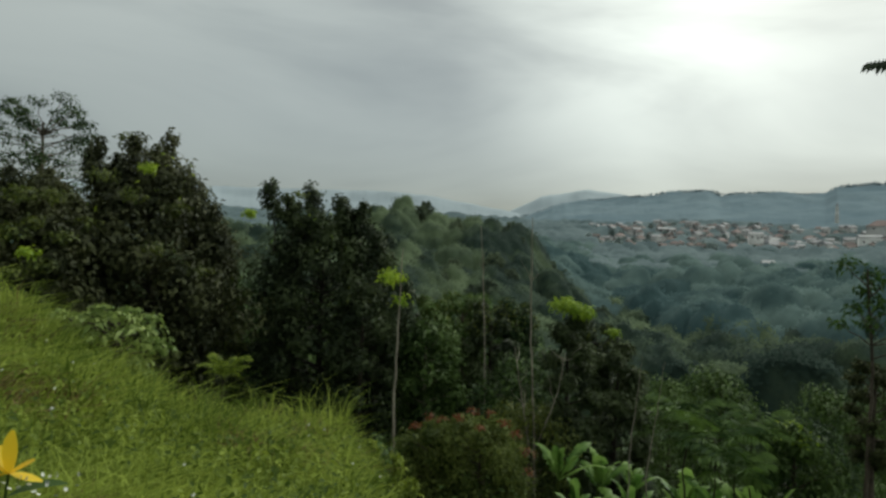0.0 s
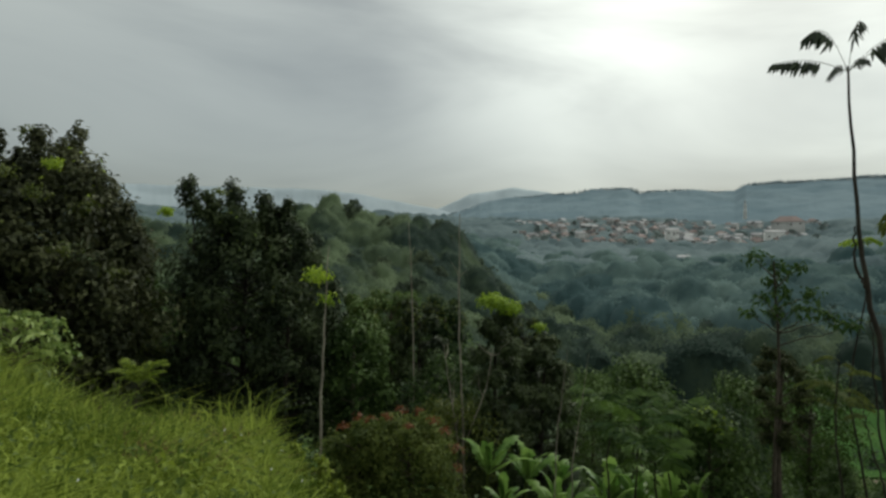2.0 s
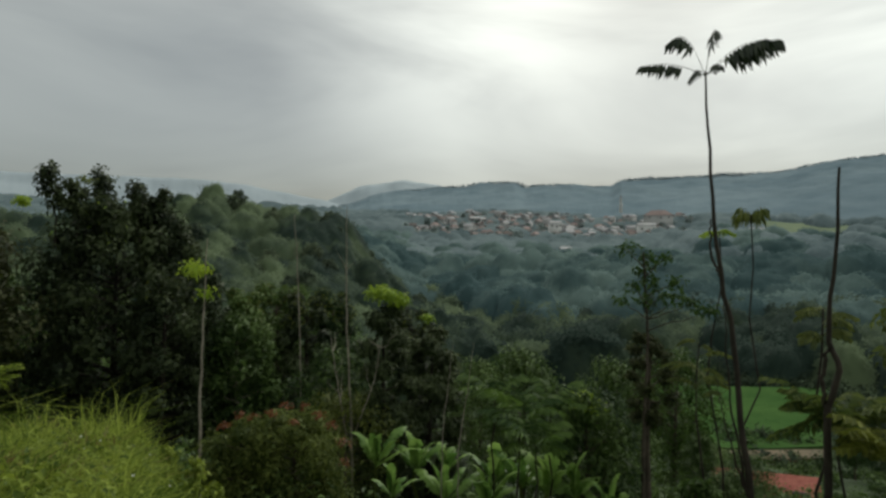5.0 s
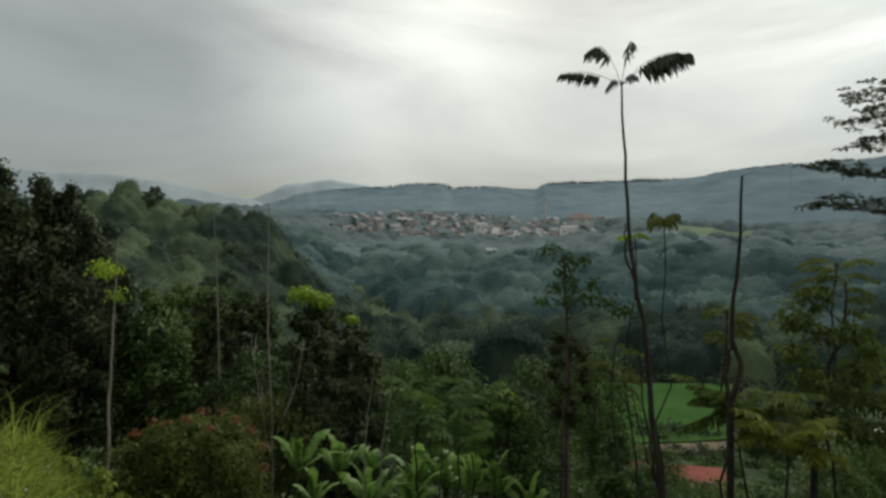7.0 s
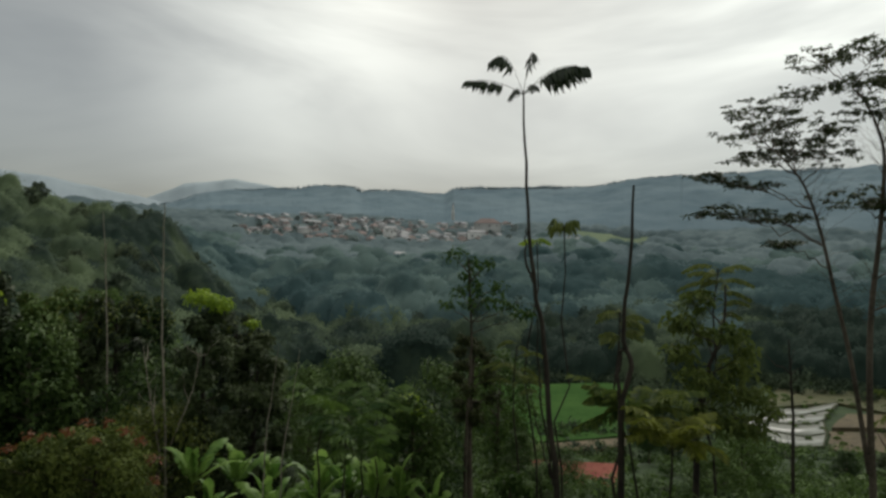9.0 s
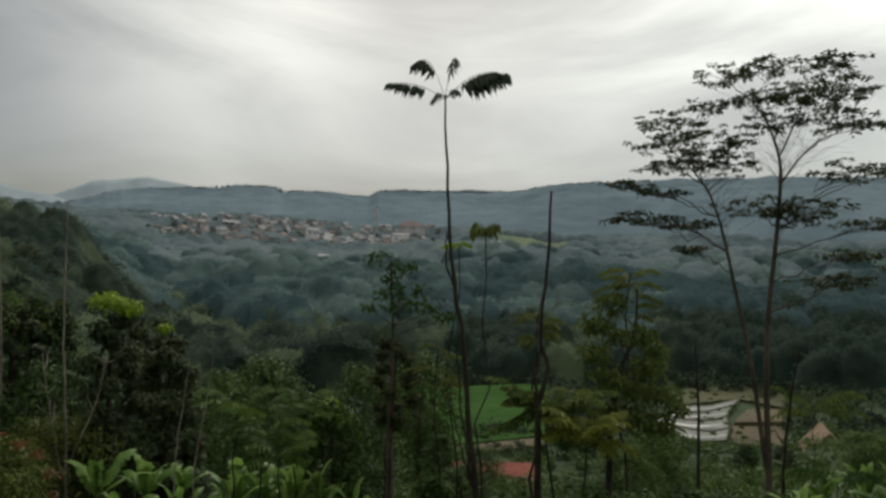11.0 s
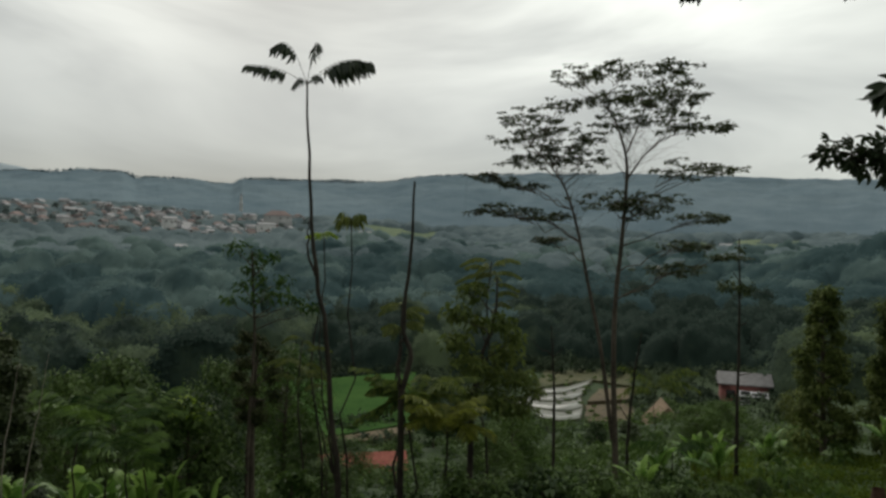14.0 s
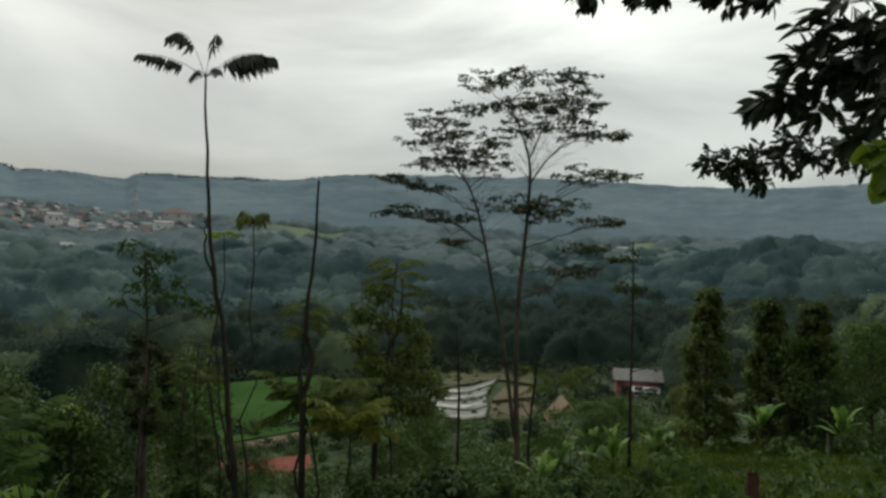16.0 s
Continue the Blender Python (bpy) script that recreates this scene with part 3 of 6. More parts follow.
def crest_trees(n, size, seed, label):
    """Small far trees standing along the ridge crest, thicker in groves."""
    rng = np.random.default_rng(seed)
    ia = rng.uniform(0, np.searchsorted(az_r, 62.0), n)
    ka = ia.astype(int)
    fa = (ia - ka)[:, None]
    line = skin_r.reshape(len(az_r), -1, 3)[:, -1]
    foot = line[ka] * (1 - fa) + line[ka + 1] * fa
    s = size * rng.uniform(0.4, 1.2, n) * (0.75 + 0.35 * np.sin(ia * 0.11) + 0.25 * np.sin(ia * 0.043 + 2))
    mid = foot + np.c_[rng.normal(0, 4, (n, 2)), s * 0.3]
    d = unit(rng.normal(0, 1, (n, 24, 3)) + [0, 0, 0.4])
    p = mid[:, None] + d * s[:, None, None] * [0.5, 0.5, 0.6] * rng.uniform(0.3, 1.1, (n, 24, 1))
    lv, lf = leaves(p.reshape(-1, 3), unit(d + unit(-mid)[:, None] * [1, 1, 0]).reshape(-1, 3), size * 0.28, size * 0.2, rng, 0.3, 0.05)
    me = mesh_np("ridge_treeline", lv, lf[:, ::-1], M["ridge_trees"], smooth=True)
    # normals tilted up to lighten the far treeline
    set_normals(me, np.repeat(unit(d + unit(-mid)[:, None] * [1, 1, 0] + [0, 0, 2.2]).reshape(-1, 3), 4, 0))
    return tagged(new("ridge_treeline", me), label, "woods", kind="stuff")


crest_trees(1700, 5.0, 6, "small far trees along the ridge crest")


# ---- village ----
def house_meshes(w, d, h, roof_h, roof_mat, wall_mat, hip):
    e = 0.5
    wv = [(-w / 2, -d / 2, -6.0), (w / 2, -d / 2, -6.0), (w / 2, d / 2, -6.0), (-w / 2, d / 2, -6.0), (-w / 2, -d / 2, h), (w / 2, -d / 2, h), (w / 2, d / 2, h), (-w / 2, d / 2, h)]
    wf = [(0, 1, 5, 4), (1, 2, 6, 5), (2, 3, 7, 6), (3, 0, 4, 7), (4, 5, 6, 7)]
    x, y = w / 2 + e, d / 2 + e
    k = x * 0.45 if hip else x
    rv = [(-x, -y, h), (x, -y, h), (x, y, h), (-x, y, h), (-k, 0, h + roof_h), (k, 0, h + roof_h), (-x, -y, h + 0.02), (x, -y, h + 0.02), (x, y, h + 0.02), (-x, y, h + 0.02)]
    rf = [(0, 1, 5, 4), (2, 3, 4, 5)]
    tris = [(1, 2, 5), (3, 0, 4)]
    me = bpy.data.meshes.new("roof")
    me.from_pydata([(a, b, c + 0.05) for a, b, c in rv[:6]] + [(a, b, c - 0.12) for a, b, c in rv[:4]], [], rf + tris + [(6, 7, 1, 0), (7, 8, 2, 1), (8, 9, 3, 2), (9, 6, 0, 3), (9, 8, 7, 6)])
    me.materials.append(roof_mat)
    wall = mesh_np("wall", wv, wf, wall_mat)
    return wall, me


def slab(w, d, h, mat, name="slab"):
    v = [(-w / 2, -d / 2, 0), (w / 2, -d / 2, 0), (w / 2, d / 2, 0), (-w / 2, d / 2, 0), (-w / 2, -d / 2, h), (w / 2, -d / 2, h), (w / 2, d / 2, h), (-w / 2, d / 2, h)]
    return mesh_np(name, v, [(3, 2, 1, 0), (0, 1, 5, 4), (1, 2, 6, 5), (2, 3, 7, 6), (3, 0, 4, 7), (4, 5, 6, 7)], mat)


door_mesh, window_mesh = slab(1.0, 0.12, 2.0, M["opening"], "door"), slab(1.3, 0.12, 1.2, M["opening"], "window")


def house(name, x, y, z, turn, w, d, h, roof_h, roof_mat, wall_mat, hip, label, group=""):
    ob = thing(name, (x, y, z), label, "house", group)
    ob.rotation_euler[2] = turn
    wall, roof = house_meshes(w, d, h, roof_h, roof_mat, wall_mat, hip)
    wo = part("wall", wall, ob)
    part("roof", roof, ob)
    do = part("door", door_mesh, wo)
    do.location = (w * 0.1, -d / 2 - 0.02, 0)
    for sx in (-0.3, 0.36):
        wi = part("window", window_mesh, wo)
        wi.location = (w * sx, -d / 2 - 0.02, 1.0)
    return ob


rng_v = np.random.default_rng(21)
kinds = [
    house("village_house", 0, 0, 0, 0, 8, 7, 3.2, 2.6, M["orange_roof"], M["white_wall"], True, "small village house with an orange tiled hip roof", "village houses"),
    house("village_house", 0, 0, 0, 0, 9, 7, 3.2, 2.4, M["brown_roof"], M["white_wall"], False, "village house with a weathered brown tiled gable roof", "village houses"),
    house("village_house", 0, 0, 0, 0, 7, 6, 5.8, 1.8, M["grey_roof"], M["white_wall"], False, "two-storey whitewashed village house with a grey roof", "village houses"),
    house("village_house", 0, 0, 0, 0, 10, 8, 3.4, 2.8, M["brown_roof"], M["white_wall"], True, "wide village house with a dull brown hip roof", "village houses"),
    house("village_house", 0, 0, 0, 0, 8, 6, 3.0, 1.2, M["grey_roof"], M["white_wall"], False, "low village house with a pale sheet roof", "village houses"),
]
spots, count = [], 0
while len(spots) < 250 and count < 9000:
    count += 1
    a, r = rng_v.uniform(12.8, 37.5), math.sqrt(rng_v.uniform(515 ** 2, 745 ** 2))
    x, y = r * math.sin(math.radians(a)), r * math.cos(math.radians(a))
    if rng_v.uniform() > math.exp(-((a - 23) / 11) ** 2) or any((x - p) ** 2 + (y - q) ** 2 < 55 for p, q in spots):
        continue
    spots.append((x, y))
for n, (x, y) in enumerate(spots):
    z = ground_at(x, y) + 1.6 + rng_v.uniform(0, 4.0)
    turn = -math.atan2(x, y) + rng_v.choice([0, 0.9, math.pi / 2, 0.5, -0.5]) + rng_v.normal(0, 0.15)
    m = Matrix.LocRotScale((x, y, z), Euler((0, 0, turn)), Vector((1, 1, 1)) * rng_v.uniform(0.65, 1.1))
    kind_of = kinds[rng_v.choice(5, p=[0.22, 0.27, 0.27, 0.14, 0.10])]
    if n < 5:
        kinds[n].matrix_basis = m
    else:
        copy_thing(kind_of, m)


# ---- fields in the valley ----
def curve_through(points, n=24):
    """A smooth line through a few points."""
    p = np.asarray(points, float)
    s = np.linspace(0, len(p) - 1, n)
    i = np.clip(s.astype(int), 0, len(p) - 2)
    u = (s - i)[:, None]
    q = np.concatenate([p[:1] * 2 - p[1:2], p, p[-1:] * 2 - p[-2:-1]])
    a, b, c, d = q[i], q[i + 1], q[i + 2], q[i + 3]
    return 0.5 * (2 * b + (c - a) * u + (2 * a - 5 * b + 4 * c - d) * u ** 2 + (3 * b - a - 3 * c + d) * u ** 3)


def field(name, label, mat, corners, z, h, kind_name="field"):
    c = np.array(corners, float).reshape(-1, 2)
    mid = c.mean(0)
    n = len(c)
    dense = np.concatenate([c[i] + (c[(i + 1) % n] - c[i]) * np.linspace(0, 1, 8, endpoint=False)[:, None] for i in range(n)])
    ang = np.arctan2(*(dense - mid).T)
    dense = mid + (dense - mid) * (1 + 0.03 * np.sin(ang * 5 + z))[:, None]
    k = len(dense)
    v = np.concatenate([np.c_[dense, np.full(k, z - 0.6)], np.c_[dense, np.full(k, z + h)]])
    me = bpy.data.meshes.new(name)
    me.from_pydata(v.tolist(), [], [tuple(range(k, 2 * k))] + [(i, (i + 1) % k, k + (i + 1) % k, k + i) for i in range(k)])
    me.materials.append(mat)
    bm = bmesh.new()
    bm.from_mesh(me)
    bmesh.ops.recalc_face_normals(bm, faces=bm.faces)
    bm.to_mesh(me)
    bm.free()
    return tagged(new(name, me), label, kind_name, kind="structure")


def polar(a, r):
    return r * math.sin(math.radians(a)), r * math.cos(math.radians(a))


field("rice_field", "bright green flat field of young rice", M["paddy"], [57.5, 70.9, 65.7, 90.1, 75.4, 106.3, 87.8, 103.1, 102.3, 96.6, 71.2, 67.6], -23.4, 0.5)
field("rice_field", "lush green rice field beside the first", M["paddy"], [65.5, 93.5, 63.6, 99.3, 68.9, 109.6, 74.7, 106.6], -23.4, 0.55)
field("stubble_field", "narrow pale strip of stubble below the rice", M["dry_terrace"], [54.0, 67.6, 56.6, 69.8, 63.3, 68.3, 70.3, 66.7, 67.3, 63.8, 60.5, 65.2], -23.4, 0.4)
field("fallow_field", "fallow field above the flooded terraces", M["stubble"], [111.3, 72.1, 131.9, 83.2, 147.2, 68.9, 127.6, 59.0, 127.9, 68.7], -24.1, 0.3)
field("dry_terrace", "dry brown terrace beside the flooded ones", M["dry_terrace"], [94.9, 51.7, 104.7, 57.3, 118.9, 48.9, 103.4, 41.5], -24.2, 0.25)
field("dry_terrace", "dry brown terrace on the step above", M["dry_terrace"], [106.6, 57.9, 118.5, 62.0, 130.9, 55.2, 120.9, 49.8], -24.1, 0.5)


def lip(points):
    """A curved terrace lip through a few points of the plan."""
    p = np.array(points, float).reshape(-1, 2)
    return curve_through([(*q, 0.0) for q in p], 26)[:, :2]


LIPS = [lip(q) for q in (
    [93.5, 62.2, 91.0, 57.1, 91.8, 54.3, 95.4, 53.0],
    [96.8, 66.6, 96.6, 61.3, 98.0, 57.5, 103.2, 56.9],
    [101.6, 68.4, 102.3, 63.7, 106.2, 61.5, 111.2, 61.9],
    [107.0, 69.3, 109.1, 66.0, 115.3, 65.8, 120.7, 65.9],
    [113.3, 70.7, 116.7, 68.6, 123.3, 68.7, 129.5, 69.0])]
for k in range(4):
    line = np.concatenate([LIPS[k], LIPS[k + 1][::-1]])
    tone, m_ = -24.0 + 0.04 * k, len(line)
    v = np.concatenate([np.c_[line, np.full(m_, tone - 0.8)], np.c_[line, np.full(m_, tone + 0.05)]])
    q = np.arange(25)
    top = np.stack([m_ + q, m_ + q + 1, 2 * m_ - 2 - q, 2 * m_ - 1 - q], -1)
    side = np.array([(i_, (i_ + 1) % m_, m_ + (i_ + 1) % m_, m_ + i_) for i_ in range(m_)])
    tagged(new("flooded_terrace", mesh_np("flooded_terrace", v, np.concatenate([top, side]), M["water"])), "flooded rice terrace reflecting the grey sky", "paddy", kind="structure")
    loop = np.concatenate([line, line[:1]])
    tagged(new("paddy_bund", mesh_np("paddy_bund", *tube(np.c_[loop, np.full(len(loop), tone + 0.02)], 0.15, 6), M["bund"], True)), "low mud bund round a flooded terrace", "bund", kind="structure")

# ---- trees ----
def broadleaf(height, width, crown_from, clumps, n_leaves, leaf, rng, trunk_r=None, cs=(0.15, 0.24), lean=(0, 0), flat=0.75, mats=("bark", "mid_leaf"), tips=None, tip_share=0.0, spread=0.6, droop=0.25, core=0.75, tip_from=0.8, cone=False, normal_lift=0.0):
    """Trunk-with-limbs mesh, crown mesh and, where asked, a mesh of young tips, all with the foot at the origin."""
    trunk_r = trunk_r or height * 0.013 + 0.03
    top = np.array([lean[0], lean[1], height * 0.86])
    s = np.linspace(0, 1, 9)[:, None]
    spine = top * s + np.c_[np.sin(s * 4 + rng.uniform(0, 6)), np.cos(s * 3 + rng.uniform(0, 6)), 0 * s] * height * 0.012 * s
    spine[0, 2] -= 0.6
    wood = [tube(spine, trunk_r * (1.15 - s[:, 0]) + 0.012, 8)]
    P_, N_, cores = [], [], []
    cz0 = height * crown_from
    for k in range(clumps):
        u = (k + 0.5) / clumps
        zc = cz0 + (height * 0.93 - cz0) * u
        ring = math.sin(math.pi * (0.12 + 0.80 * u)) ** 0.7
        if cone:
            ring = 1.08 - 0.8 * u
        ang = k * 2.4 + rng.uniform(-0.5, 0.5)
        rad = width / 2 * ring * rng.uniform(0.45, 0.8)
        c = np.array([math.cos(ang) * rad, math.sin(ang) * rad, zc]) + top * [1, 1, 0] * (zc / height)
        size = width * rng.uniform(*cs) * (0.65 + 0.5 * ring)
        frac = np.clip((zc - size * 0.6) / (height * 0.86), 0.1, 0.95)
        root = np.array([np.interp(frac, s[:, 0], spine[:, i]) for i in range(3)])
        wood.append(bent(root, c, trunk_r * (1.1 - frac) * 0.55 + 0.01, 0.012, rng, 0.08, 6, 5, -0.05))
        p, nn = clump(c, (size, size, size * flat), max(8, int(n_leaves / clumps)), rng)
        cores.append((c, (size * core, size * core, size * flat * core)))
        P_.append(p)
        N_.append(nn)
    P_, N_ = np.concatenate(P_), np.concatenate(N_)
    mask = np.zeros(len(P_), bool)
    if tips:
        mask = (P_[:, 2] > height * tip_from) & (rng.uniform(0, 1, len(P_)) < tip_share)
    trunk = mesh_np("trunk", *join(*wood), M[mats[0]], True)
    foliage, rounded = [leaves(P_[~mask], N_[~mask], leaf, leaf * 0.55, rng, spread, droop)], [N_[~mask]]
    if core:
        inner = max(6, int(n_leaves / clumps / 6))
        deep_p, deep_n = zip(*(clump(c, q, inner, rng, 0.5) for c, q in cores))
        foliage.append(leaves(np.concatenate(deep_p), np.concatenate(deep_n), leaf * 1.7, leaf * 1.1, rng, 0.8, 0.3))
        rounded.append(np.concatenate(deep_n))
    # normals can be tilted up to lighten crowns far off
    crown = leafy_mesh("crown", join(*foliage), np.concatenate(rounded) + [0, 0, normal_lift], M[mats[1]], rng)
    young = mesh_np("young_leaves", *leaves(P_[mask], N_[mask], leaf, leaf * 0.5, rng, spread, droop), M[tips]) if mask.any() else None
    return trunk, crown, young


def plant_tree(name, x, y, ztop, label, seed, width=0.6, category="tree", group="", sink=0.0, **kw):
    rng = np.random.default_rng(seed)
    z = ground_at(x, y) - sink
    h = ztop - z
    ob = thing(name, (x, y, z), label, category, group)
    trunk, crown, young = broadleaf(h, width, kw.pop("crown_from", 0.3), kw.pop("clumps", 16), kw.pop("n_leaves", 6000), kw.pop("leaf", 0.3), rng, **kw)
    part("trunk", trunk, ob)
    part("crown", crown, ob)
    if young:
        part("young_leaves", young, ob, "lighter yellow-green leaves")
    return ob


TALL_TREE = plant_tree("broadleaf_tree", -12.30, 27.08, 5.78, "tall dense dark-leaved tree with a few yellow-green shoots", 31, width=9.8, crown_from=0.1, clumps=95, cs=(0.09, 0.15), n_leaves=31000, leaf=0.23, mats=("dark_bark", "umber_leaf"), tips="lime_leaf", tip_share=0.02)
BANK_TREE = plant_tree("broadleaf_tree", -14.54, 22.75, 4.43, "dense dark-leaved tree beside the grassy bank", 32, width=6.2, crown_from=0.12, clumps=70, cs=(0.09, 0.15), n_leaves=18000, leaf=0.23, mats=("dark_bark", "umber_leaf"))
ROUND_TREE = plant_tree("broadleaf_tree", -5.75, 31.31, 4.53, "dark broadleaf tree with a rounded ragged crown", 33, width=8.6, crown_from=0.12, clumps=85, cs=(0.09, 0.15), n_leaves=25000, leaf=0.23, mats=("dark_bark", "dark_leaf"), tips="lime_leaf", tip_share=0.015)
plant_tree("broadleaf_tree", -10.48, 29.18, 2.24, "olive tree filling the gap beside the tall one", 44, width=4.2, crown_from=0.1, clumps=46, cs=(0.1, 0.17), n_leaves=10000, leaf=0.19, mats=("bark", "olive_leaf"))
LOW_TREE = plant_tree("broadleaf_tree", -3.59, 28.78, 1.39, "lower dark tree with pale undersides showing", 42, width=4.6, crown_from=0.1, clumps=50, cs=(0.1, 0.17), n_leaves=11000, leaf=0.18, mats=("dark_bark", "dark_leaf"), tips="olive_leaf", tip_share=0.05)
plant_tree("airy_tree", -19.56, 30.23, 9.8, "airy feathery-leaved tree behind the dark trees", 34, width=9.5, crown_from=0.35, clumps=95, cs=(0.045, 0.08), n_leaves=9500, leaf=0.17, mats=("bark", "mid_leaf"), core=0, flat=0.5, lean=(0.9, 0))
for k, (a, r, el, w_, mats) in enumerate([(-0.8, 31, -1.8, 3.6, ("bark", "mid_leaf")), (1.8, 34, -1.5, 4.2, ("bark", "mid_leaf")), (4.2, 31, -2.2, 3.4, ("dark_bark", "dark_leaf")), (6.6, 35, -1.9, 4.0, ("bark", "mid_leaf")), (13.5, 33, -3.6, 3.6, ("dark_bark", "dark_leaf"))]):
    plant_tree("broadleaf_tree", *polar(a, r), 1.6 + r * math.tan(math.radians(el)), "green tree with a few lime shoots on the near slope", 45 + k, width=w_, crown_from=0.12, clumps=44, cs=(0.1, 0.18), n_leaves=9500, leaf=0.19, mats=mats, tips="olive_leaf", tip_share=0.3, tip_from=0.8)
LIME_TREE = plant_tree("lime_topped_tree", 4.67, 23.54, 0.38, "dark tree capped with bright lime young leaves", 35, width=2.3, crown_from=0.1, clumps=22, n_leaves=8000, leaf=0.17, mats=("dark_bark", "dark_leaf"))
SIDE_TREE = plant_tree("broadleaf_tree", 6.75, 25.11, -0.86, "dark bushy tree beside the lime-topped one", 43, width=2.8, crown_from=0.1, clumps=22, n_leaves=7500, leaf=0.2, mats=("dark_bark", "dark_leaf"))
plant_tree("columnar_tree", 41.75, 7.96, 0.98, "slender columnar clove tree with layered foliage", 37, width=4.4, crown_from=0.08, clumps=34, cs=(0.1, 0.2), n_leaves=6500, leaf=0.24, mats=("bark", "clove_leaf"), cone=True, core=0.6, group="columnar trees")
plant_tree("columnar_tree", 44.24, 4.89, 0.39, "slender columnar clove tree with yellowish foliage", 38, width=4.2, crown_from=0.08, clumps=34, cs=(0.1, 0.2), n_leaves=6500, leaf=0.24, mats=("bark", "clove_leaf"), cone=True, core=0.6, group="columnar trees")
plant_tree("columnar_tree", 43.44, 2.47, 0.36, "columnar clove tree beside its neighbours", 39, width=4.2, crown_from=0.08, clumps=34, cs=(0.1, 0.2), n_leaves=6000, leaf=0.24, mats=("bark", "clove_leaf"), cone=True, core=0.6, group="columnar trees")

# single trees standing out of the woods on the near hill, and among the village houses
stand_rng = np.random.default_rng(91)


def outstanding(name, label, group, mats, kinds_, spots_, leaf, n):
    made = []
    for k, (slim, clumps_) in enumerate(kinds_):
        ob = thing(name, (0, 0, 0), label, "tree", group)
        trunk, crown, young = broadleaf(10.0, 10.0 * slim, 0.3, clumps_, n, leaf, np.random.default_rng(400 + k), mats=mats, cs=(0.09, 0.17), spread=0.8, normal_lift=1.0)
        part("trunk", trunk, ob)
        part("crown", crown, ob)
        made.append(ob)
    for k, (x, y, h) in enumerate(spots_):
        m = Matrix.LocRotScale((x, y, ground_at(x, y)), Euler((0, 0, stand_rng.uniform(0, 6.28))), Vector((1, 1, 1)) * h / 10)
        if k < len(made):
            made[k].matrix_basis = m
        else:
            copy_thing(made[stand_rng.integers(0, len(made))], m)


outstanding("hill_tree", "dusky green tree standing out of the hillside woods", "hill trees", ("hazed_brush", "hill_leaf"), ((0.62, 26), (0.85, 30), (0.42, 18)), [(*polar(a, rr), h) for a, rr, h in zip(stand_rng.uniform(-9, 15.5, 64), stand_rng.uniform(165, 280, 64), stand_rng.uniform(8.5, 11.8, 64))], 0.55, 1500)
outstanding("village_tree", "hazy grey-green tree among the village houses", "village trees", ("hazed_far_brush", "village_leaf"), ((0.7, 22), (0.95, 26)), [(*polar(a, rr), h) for a, rr, h in zip(stand_rng.uniform(12.5, 38, 90), stand_rng.uniform(510, 740, 90), stand_rng.uniform(6, 11, 90))], 0.8, 600)


def young_shoot(ob, x, y, z, rad, n, seed, mat="lime_leaf", leaf=0.16):
    """A clump of young or lighter leaves on a tree, at a place in the world."""
    rng = np.random.default_rng(seed)
    p, nn = clump((x - ob.location[0], y - ob.location[1], z - ob.location[2]), (rad, rad, rad * 0.5), n, rng, 0.45)
    part("young_leaves", mesh_np("young_leaves", *leaves(p, nn, leaf, leaf * 0.6, rng, 0.6, 0.2), M[mat]), ob, "red-brown young leaves" if mat == "red_leaf" else "lighter yellow-green leaves")


def leafy_tower(ob, x, y, z, rad, tall, n, seed):
    """An upright leafy shoot rising out of a crown; z is its top."""
    rng = np.random.default_rng(seed)
    c = np.array([x - ob.location[0], y - ob.location[1], z - ob.location[2] - tall])
    got, facing_ = [], []
    for k in range(5):
        p, nn = clump(c + [rng.normal(0, rad * 0.25), rng.normal(0, rad * 0.25), tall * (0.1 + 0.19 * k)], (rad * (1.1 - 0.1 * k), rad * (1.1 - 0.1 * k), tall * 0.24), n // 5, rng, 0.5)
        got.append(leaves(p, nn, 0.24, 0.13, rng, 0.7, 0.2))
        facing_.append(nn)
    shoot = part("leafy_shoot", leafy_mesh("leafy_shoot", join(*got), np.concatenate(facing_), M["dark_leaf" if ob is ROUND_TREE else "umber_leaf"], rng), ob)
    part("limb", mesh_np("limb", *bent(c - [0, 0, 1.5], c + [0, 0, tall * 0.9], 0.05, 0.012, rng, 0.05, 6, 5), M["dark_bark"], True), shoot)


for k, (x, y, z, rad, tall) in enumerate([(-13.65, 25.28, 6.08, 0.5, 1.9), (-12.75, 26.82, 6.60, 0.6, 1.8), (-11.75, 27.30, 6.84, 0.5, 2.2), (-10.75, 27.71, 5.36, 0.6, 2.0), (-13.0, 25.61, 5.52, 0.5, 1.4), (-12.0, 26.65, 6.02, 0.5, 1.4), (-9.9, 27.7, 4.0, 0.6, 2.0), (-9.3, 27.6, 2.8, 0.6, 2.2)]):
    leafy_tower(TALL_TREE, x, y, z, rad, tall, 620, 320 + k)
for k, (x, y, z, rad, tall) in enumerate([(-7.75, 29.78, 5.16, 0.55, 1.9), (-6.3, 31.18, 5.21, 0.65, 1.8), (-4.75, 30.48, 4.58, 0.55, 1.5), (-3.9, 30.62, 4.3, 0.45, 1.4), (-7.0, 29.99, 4.55, 0.5, 1.3), (-3.1, 30.2, 3.2, 0.6, 2.0), (-2.6, 30.0, 2.0, 0.65, 2.0), (-1.9, 29.6, 0.8, 0.6, 2.2)]):
    leafy_tower(ROUND_TREE, x, y, z, rad, tall, 620, 330 + k)
